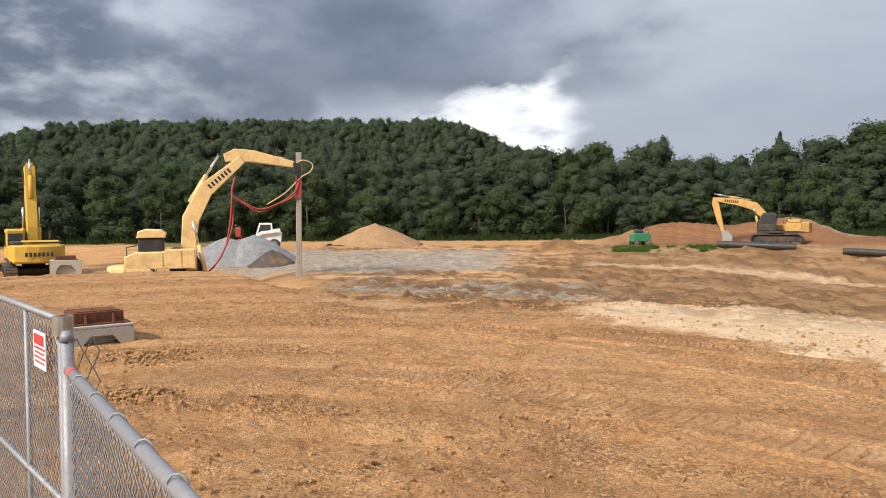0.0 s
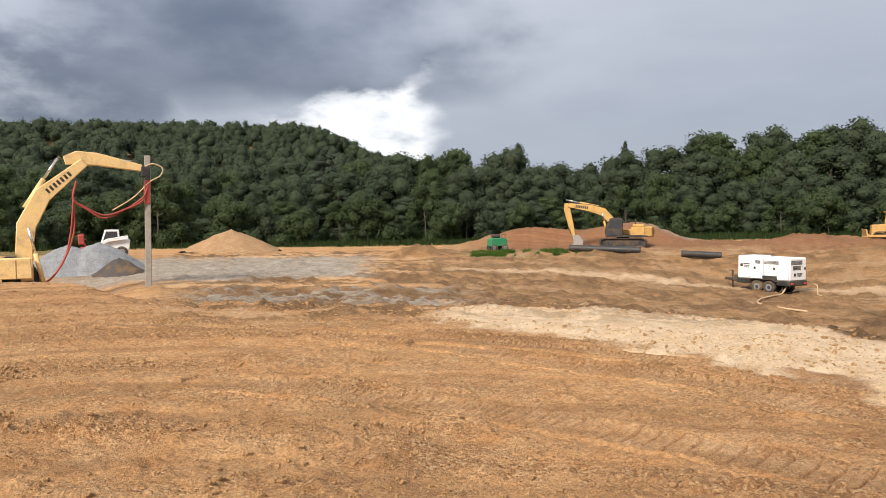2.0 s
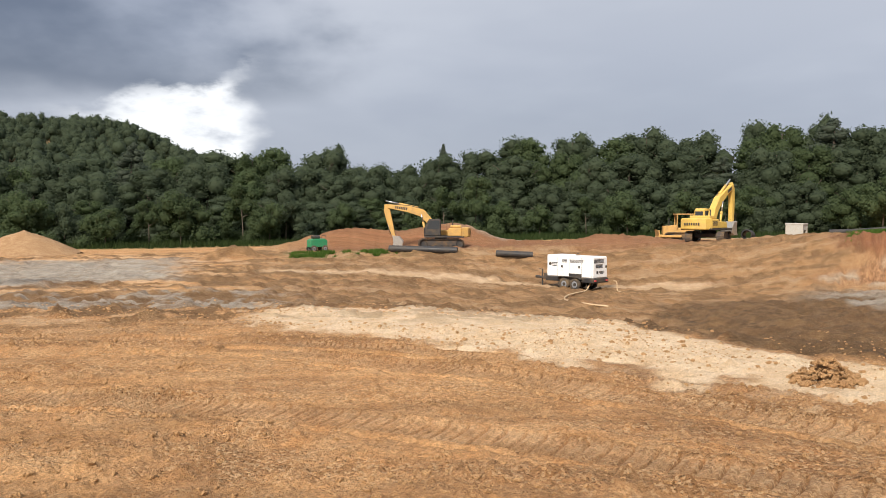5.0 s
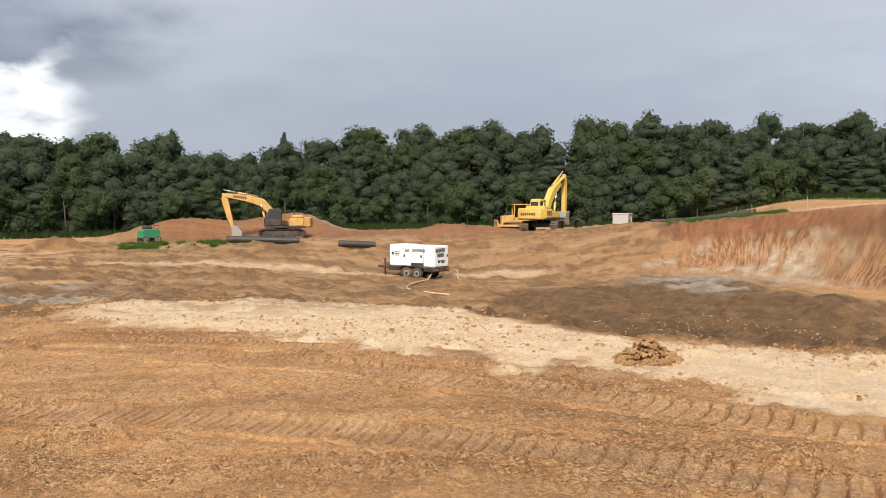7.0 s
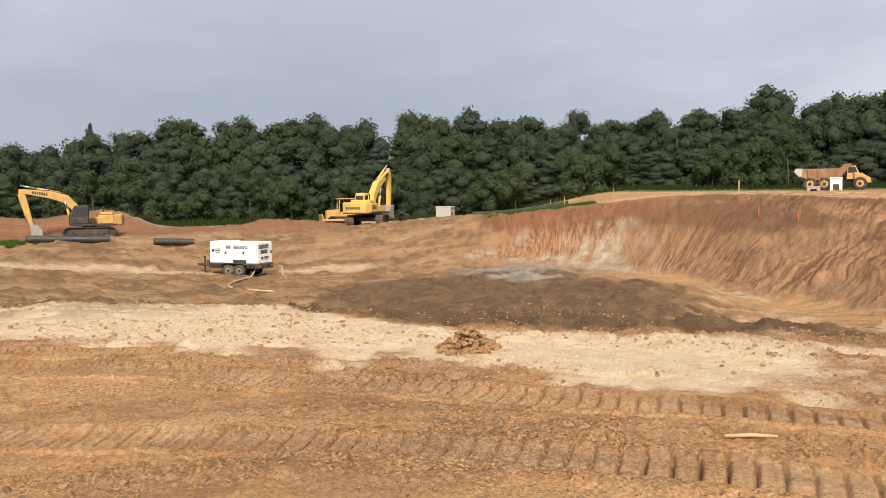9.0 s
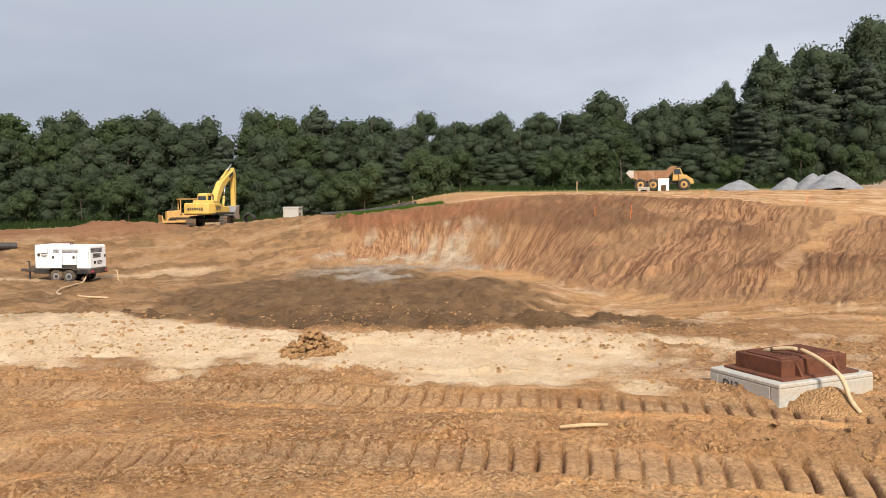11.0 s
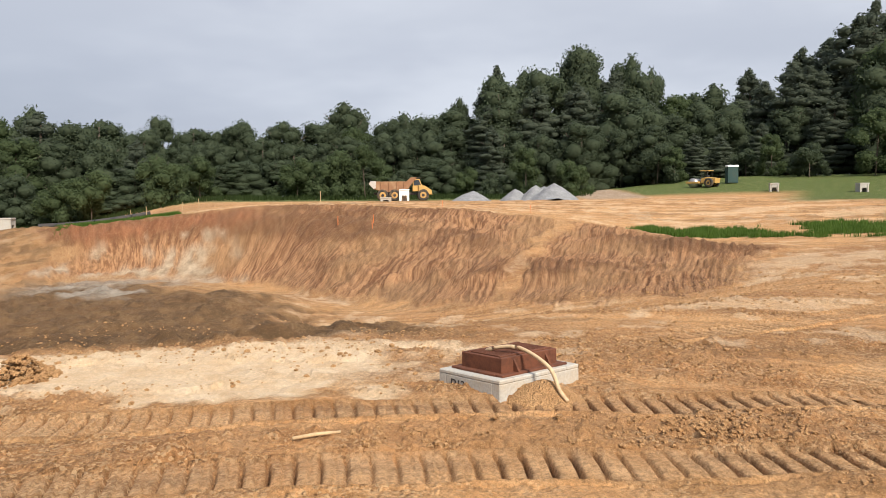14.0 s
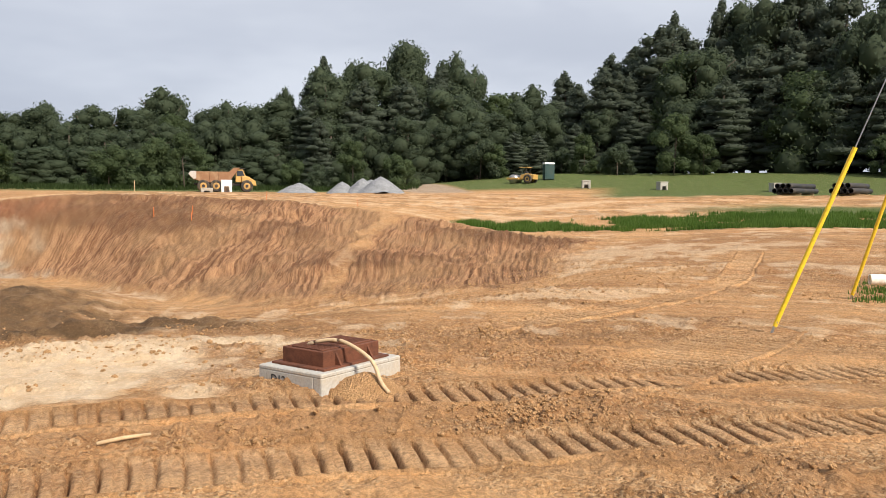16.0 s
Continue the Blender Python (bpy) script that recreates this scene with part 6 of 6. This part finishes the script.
for k in range(6):
    a, b = k / 6, (k + 0.97) / 6
    x0, y0 = 45.6 + 3.4 * a, 42.6 - 6.6 * a
    pipe_on_ground(x0, y0, 45.6 + 3.4 * b, 42.6 - 6.6 * b, 0.2, "dark sediment tube laid along the grassy bank top", 0.0, "sediment tubes")


def pipe_stack(x, y, rz, n):
    for row in range(2):
        for i in range(n - row):
            off = (i - (n - 1 - row) / 2) * 0.46
            c, s = math.cos(radians(rz)), math.sin(radians(rz))
            px, py = x - s * off, y + c * off
            z = floor_at(x, y) + 0.34 + row * 0.40
            corrugated("pipe", (px - c * 2.3, py - s * 2.3, z), (px + c * 2.3, py + s * 2.3, z), 0.225, "black plastic pipe in a low stack on the grass", "stacked pipes")
    for k in (-1.2, 1.2):
        c, s = math.cos(radians(rz)), math.sin(radians(rz))
        ob = tagged(new("timber", mesh_from("timber", *(lambda g: (g.v, g.f))(Geo().box((0, 0, 0), (0.12, n * 0.5, 0.14), None, 0.01)), M_WOOD, False)), "wooden bearer under the stacked pipes", "timber")
        ob.matrix_basis = pose(x + c * k, y + s * k, floor_at(x, y) + 0.06, 0, 0, rz)


pipe_stack(69.4, -24.3, -44, 4)
pipe_stack(66.1, -27.4, -40, 4)

# ---- stakes, guys, fence ----


def stake(x, y, h, material, label, lean=0.0):
    t = new("survey_stake", mesh_from("survey_stake", *(lambda g: (g.v, g.f))(Geo().prism([(-0.018, h), (-0.018, 0.05), (0, -0.12), (0.018, 0.05), (0.018, h)], -0.012, 0.012, None, 0.003)), material, False))
    tagged(t, label, "stake", "survey stakes")
    t.matrix_basis = pose(x, y, floor_at(x, y), lean, lean * 0.6, RNG.uniform(0, 90))


for sx, sy, h in ((48.6, 37.4, 0.7), (48.4, 35.9, 0.75), (49.0, 33.4, 0.7), (49.3, 32.3, 0.8), (50.6, 23.6, 0.9), (55.0, 25.7, 0.9)):
    stake(sx, sy, h, M_WOOD, "pale wooden survey stake on the bank top", RNG.uniform(-4, 4))
for sx, sy, h in ((40.5, 15.8, 0.9), (49.6, 8.9, 0.7), (41.6, 18.3, 0.9), (41.4, 16.1, 0.9), (47.5, 14.0, 0.7)):
    stake(sx, sy, h * 0.75, M_STAKE, "bright orange survey stake in the cut bank", RNG.uniform(-4, 4))


def guy(base, way, guard, reach):
    t = thing("guy_wire", Matrix.Translation(base), "steel guy wire with a yellow plastic guard", "guy wire", "guy wires")
    d = Vector(way).normalized()
    part("wire", Geo().rod([(0, 0, 0), d * reach], 0.010, 6), M_GALV, t)
    part("guard", Geo().rod([d * 0.12, d * (0.12 + guard)], 0.038, 10), M_GUARD, t, "bright yellow plastic guard")
    part("anchor", Geo().rod([d * -0.3, d * 0.12], 0.022, 8).rod([d * 0.2 + Vector((0.03 * math.cos(w), 0, 0.05 * math.sin(w))) for w in np.linspace(0, 6.28, 9)], 0.012, 6), M_STEEL, t, "steel anchor rod")


g0 = Vector((14.15, -4.62, floor_at(14.15, -4.62)))
guy(g0, Vector((13.95, -5.75, 3.0)) - g0, 3.15, 13.0)
g1 = Vector((19.0, -7.9, floor_at(19.0, -7.9)))
guy(g1, Vector((18.3, -8.27, 2.27)) - g1, 2.6, 16.0)

FENCE_A, FENCE_B = Vector((0.55, 0.05, 0)), Vector((-1.58, 3.12, 0))
FENCE_DIR = (FENCE_B - FENCE_A).normalized()


def chain_link(o, d, length, z0, z1, pitch=0.062):
    """Zigzag wires woven into diamonds."""
    g = Geo()
    n = int(length / pitch)
    rows = int((z1 - z0) / pitch)
    side = Vector((-d.y, d.x, 0)) * 0.006
    for i in range(n):
        for hand in (-1, 1):
            pts = []
            for k in range(rows + 1):
                off = pitch * (0.5 if k % 2 else 0.0) * hand
                pts.append(o + d * (pitch * (i + 0.5) + off) + Vector((0, 0, z0 + (z1 - z0) * k / rows)) + side * (1 if k % 2 else -1) * hand)
            g.rod(pts, 0.0029, 3)
    return g


def fence():
    t = thing("chain_link_fence", Matrix.Identity(4), "galvanised chain-link fence with a round top rail", "fence")
    t.location = (*FENCE_B[:2], 0)
    o = FENCE_B
    rail_z = 1.60
    back = -FENCE_DIR
    part("top_rail", Geo().rod([back * 0.05 + Vector((0, 0, rail_z)), back * 3.4 + Vector((0, 0, rail_z - 0.02))], 0.022, 14), M_GALV, t, "round steel top rail", True)
    me = chain_link(Vector((0, 0, 0)) + back * 0.05, back, 3.3, 0.02, rail_z - 0.02)
    part("wire_mesh", me, M_GALV, t, "woven diamond wire mesh", True)
    for k in range(9):
        part("tie", Geo().rod([back * (0.3 + 0.33 * k) + Vector((0.026 * math.cos(w), 0, rail_z + 0.026 * math.sin(w))) for w in np.linspace(0, 6.28, 10)], 0.0035, 5), M_GALV, t)
    part("post", Geo().rod([(0, 0, -0.2), (0, 0, rail_z + 0.12)], 0.025, 14).rod([(0, 0, rail_z + 0.11), (0, 0, rail_z + 0.15)], [0.031, 0.018], 14), M_GALV, t, "", True)
    part("tension_bar", Geo().box(back * 0.07 + Vector((0, 0, 0.8)), (0.02, 0.008, 1.5), None, 0.002), M_GALV, t)
    part("red_mark", Geo().rod([back * 0.1 + Vector((0, 0, rail_z)), back * 0.16 + Vector((0, 0, rail_z))], 0.0235, 14), M_SIGNRED, t, "red paint mark")


def gate():
    o = FENCE_B + FENCE_DIR * 0.10
    t = thing("gate", Matrix.Translation((o.x, o.y, 0)), "galvanised chain-link gate with a small warning sign", "gate")
    d, z = (Vector((-0.66, 0.75, 0))).normalized(), Vector((0, 0, 1))
    w, h = 2.6, 1.78
    for s in (0.0, w):
        part("gate_post", Geo().rod([d * s + z * 0.05, d * s + z * (h if s else h + 0.02)], 0.021, 12), M_GALV, t, "", True)
    part("upright", Geo().rod([d * 0.62 + z * 0.1, d * 0.62 + z * h], 0.012, 10), M_GALV, t, "", True)
    for hh in (0.1, 1.02, h):
        part("gate_rail", Geo().rod([z * hh, d * w + z * hh], 0.015, 12), M_GALV, t, "", True)
    part("wire_mesh", chain_link(Vector((0, 0, 0)), d, w, 0.1, h), M_GALV, t, "woven diamond wire mesh", True)
    part("hinge", Geo().rod([z * 1.72, z * 1.8], 0.04, 12).rod([z * 0.3, z * 0.38], 0.04, 12), M_STEEL, t)
    part("red_reflector", Geo().rod([Vector((0.03, -0.02, 1.62)), Vector((0.036, -0.024, 1.62))], 0.02, 12), M_SIGNRED, t)
    # the loose end of the wire beyond the post
    e = Vector((0.75, 0.66, 0))
    part("loose_mesh", chain_link(z * 0.0 + e * 0.02, e, 0.15, 1.2, 1.7), M_GALV, t, "loose end of wire mesh", True)
    n = Vector((d.y, -d.x, 0))
    n = n if n.dot(-Vector((o.x, o.y, 0))) > 0 else -n
    sign = tagged(new("warning_sign"), "small white sign with red lettering bars", "sign")
    ang = math.degrees(math.atan2(d.y, d.x))
    sign.matrix_basis = Matrix.Translation(Vector((o.x, o.y, 0)) + d * 0.25 + n * 0.03 + z * 1.63) @ pose(0, 0, 0, 0, 0, ang)
    yy = -0.004 if (pose(0, 0, 0, 0, 0, ang) @ Vector((0, -1, 0))).dot(n) > 0 else 0.004
    part("board", Geo().box((0, 0, 0), (0.20, 0.006, 0.16), None, 0.002), M_WHITE, sign)
    b = Geo().box((0, yy, 0.045), (0.16, 0.003, 0.045), None, 0.001)
    for k in range(4):
        b.box((-0.01, yy, 0.008 - 0.02 * k), (0.17 - 0.02 * (k % 2), 0.003, 0.009), None, 0.001)
    part("lettering", b, M_SIGNRED, sign, "red lettering bars")


fence()
gate()


# ---- loose soil, stones, sticks ----
def lump(r, rng, flat=0.7):
    v = ICO_V * (1 + 0.55 * (rng.random((len(ICO_V), 1)) - 0.5)) * [r * rng.uniform(0.8, 1.3), r, r * flat]
    return v


def clods():
    """Clods and stones strewn over the worked soil, thickest along the machines' ways."""
    rng = np.random.default_rng(21)
    n = 60000
    a, r = rng.uniform(-32, 112, n), 3.0 + 27 * rng.random(n) ** 1.3
    x, y = r * np.sin(np.radians(a)), r * np.cos(np.radians(a))
    dens = 0.06 + 1.5 * np.clip(fbm(x, y, 0.45, 3, 5), 0, 1) + 0.9 * smooth(0.05, 0.25, bow_of(x, y)[2])
    keep = np.where(rng.random(n) < dens)[0][:15000]
    verts, faces, base = [], [], 0
    for i in keep:
        s = 0.007 + 0.034 * rng.random() ** 5 + 0.0006 * r[i]
        v = lump(s, rng) + [x[i], y[i], floor_at_fast(x[i], y[i]) + s * 0.25]
        verts.append(v)
        faces += (ICO_F + base).tolist()
        base += len(v)
    ob = new("clods", mesh_from("clods", np.concatenate(verts), faces, M_CLOD, False))
    tagged(ob, "loose clods and small stones on the soil", "clods", kind="stuff")


def floor_at_fast(x, y):
    hit, place, _, _ = GROUND.ray_cast((x, y, 30), (0, 0, -1))
    return place.z if hit else floor_at(x, y)


def clump(name, x, y, spread, n, size, label, seed, tall=0.5):
    """A heap of broken clods."""
    rng = np.random.default_rng(seed)
    verts, faces, base = [], [], 0
    z0 = floor_at_fast(x, y)
    for _ in range(n):
        a, d = rng.uniform(0, 6.28), spread * rng.random() ** 0.7
        px, py = math.cos(a) * d * 1.3, math.sin(a) * d
        s = size * rng.uniform(0.4, 1.3)
        z = floor_at_fast(x + px, y + py) - z0 + tall * max(0, 1 - d / spread) * rng.random() + s * 0.2
        v = lump(s, rng, 0.8) + [px, py, z]
        verts.append(v)
        faces += (ICO_F + base).tolist()
        base += len(v)
    ob = tagged(new(name, mesh_from(name, np.concatenate(verts), faces, M_CLOD, False)), label, "soil clump", kind="stuff")
    ob.location = (x, y, z0)


clods()
clump("broken_soil", 8.75, 8.05, 0.42, 520, 0.036, "heap of broken dry clay beside the tracks", 31, 0.36)
clump("broken_soil", -3.75, 9.1, 0.42, 240, 0.032, "clump of loose clods near the gate", 32, 0.10)
clump("broken_soil", -4.5, 11.4, 0.6, 160, 0.03, "clump of loose clods near the inlet", 33, 0.06)
clump("broken_soil", 8.5, -0.4, 0.9, 420, 0.024, "loose clods between the track prints", 34, 0.03)
clump("broken_soil", 9.36, 1.40, 0.42, 300, 0.026, "soil banked against the inlet", 35, 0.16)
clump("broken_soil", 14.0, 0.2, 0.5, 160, 0.035, "clods on the rim of the pit", 36, 0.08)
clump("broken_soil", 1.0, 12.3, 0.22, 26, 0.03, "few clods on the smooth soil", 37, 0.03)


def stick_on_ground(x0, y0, x1, y1, r, label):
    z = max(floor_at_fast(x0, y0), floor_at_fast(x1, y1)) + r * 1.2
    d = Vector((x1 - x0, y1 - y0, 0))
    g = Geo().rod([(0, 0, 0), d * 0.5 + Vector((0.01, 0.015, 0.004)), d], [r, r * 1.1, r * 0.8], 7)
    ob = tagged(new("stick", mesh_from("stick", g.v, g.f, M_WOOD, True)), label, "stick")
    ob.location = (x0, y0, z)


stick_on_ground(7.1, 3.32, 7.42, 2.98, 0.018, "short bare wooden stick lying between tracks")


# ---- grass and weeds ----
def tufts(name, label, test, n, region, height, material, seed, blades=5):
    rng = np.random.default_rng(seed)
    a0, a1, r0, r1 = region
    az = rng.uniform(a0, a1, n)
    r = np.sqrt(rng.uniform(r0 * r0, r1 * r1, n))
    x, y = r * np.sin(np.radians(az)), r * np.cos(np.radians(az))
    keep = test(x, y, az, r)
    x, y = x[keep], y[keep]
    z = grade(x, y)
    verts, faces = [], []
    k = len(x)
    P = np.repeat(np.stack([x, y, z], 1), blades, 0) + rng.normal(0, 0.09, (k * blades, 3)) * [1, 1, 0]
    ang = rng.uniform(0, 6.28, k * blades)
    hh = height * rng.uniform(0.5, 1.3, k * blades)
    w = 0.016 + 0.05 * hh
    side = np.stack([np.cos(ang), np.sin(ang), 0 * ang], 1) * w[:, None]
    lean = np.stack([np.sin(ang), -np.cos(ang), 0 * ang], 1) * (hh * rng.uniform(-0.5, 0.5, k * blades))[:, None]
    tip = P + lean + np.stack([0 * hh, 0 * hh, hh], 1)
    v = np.stack([P - side - [0, 0, 0.05], P + side - [0, 0, 0.05], tip], 1).reshape(-1, 3)
    f = np.arange(len(v)).reshape(-1, 3)
    ob = new(name, mesh_from(name, v, f.tolist(), material, False))
    tagged(ob, label, "grass", kind="stuff")


def bank_grass(x, y, az, r):
    w1, w2 = fbm(x, y, 0.35, 4, 5), fbm(x, y, 1.3, 4, 15)
    return (w1 > -0.25) & (r + 2 * w2 > 42.9) & (r + 3 * w2 < 47.4 + np.clip(0.25 * (az - 91), 0, 4)) & (az + 1.5 * w1 > 87.5)


tufts("grass", "bright green grass patch on the bank top", bank_grass, 15000, (86, 116, 42, 54), 0.22, M_GRASS, 41)
tufts("grass", "green grass strip along the bank top", lambda x, y, az, r: fbm(x, y, 0.35, 4, 5) > -0.35, 1500, (48, 55.5, 55.3, 57.5), 0.2, M_GRASS, 42)
tufts("grass", "green grass patch beside the black pipes", lambda x, y, az, r: fbm(x, y, 0.35, 4, 5) + fbm(x, y, 1.3, 4, 15) > 0.12, 2600, (10.5, 18, 58.5, 62), 0.22, M_GRASS, 43)
tufts("weeds", "tall green weeds before the woods", lambda x, y, az, r: fbm(x, y, 0.12, 3, 61) > -0.35, 11000, (-40, 46, 86, 101), 0.6, M_WEED, 44, 3)
tufts("weeds", "tall green weeds before the woods", lambda x, y, az, r: az > 0, 5000, (46, 84, 90, 106), 0.5, M_WEED, 45, 3)
tufts("grass", "green grass beside the white pipe", lambda x, y, az, r: (r < 26) & (az > 113), 260, (113, 120, 20, 24), 0.12, M_GRASS, 46)
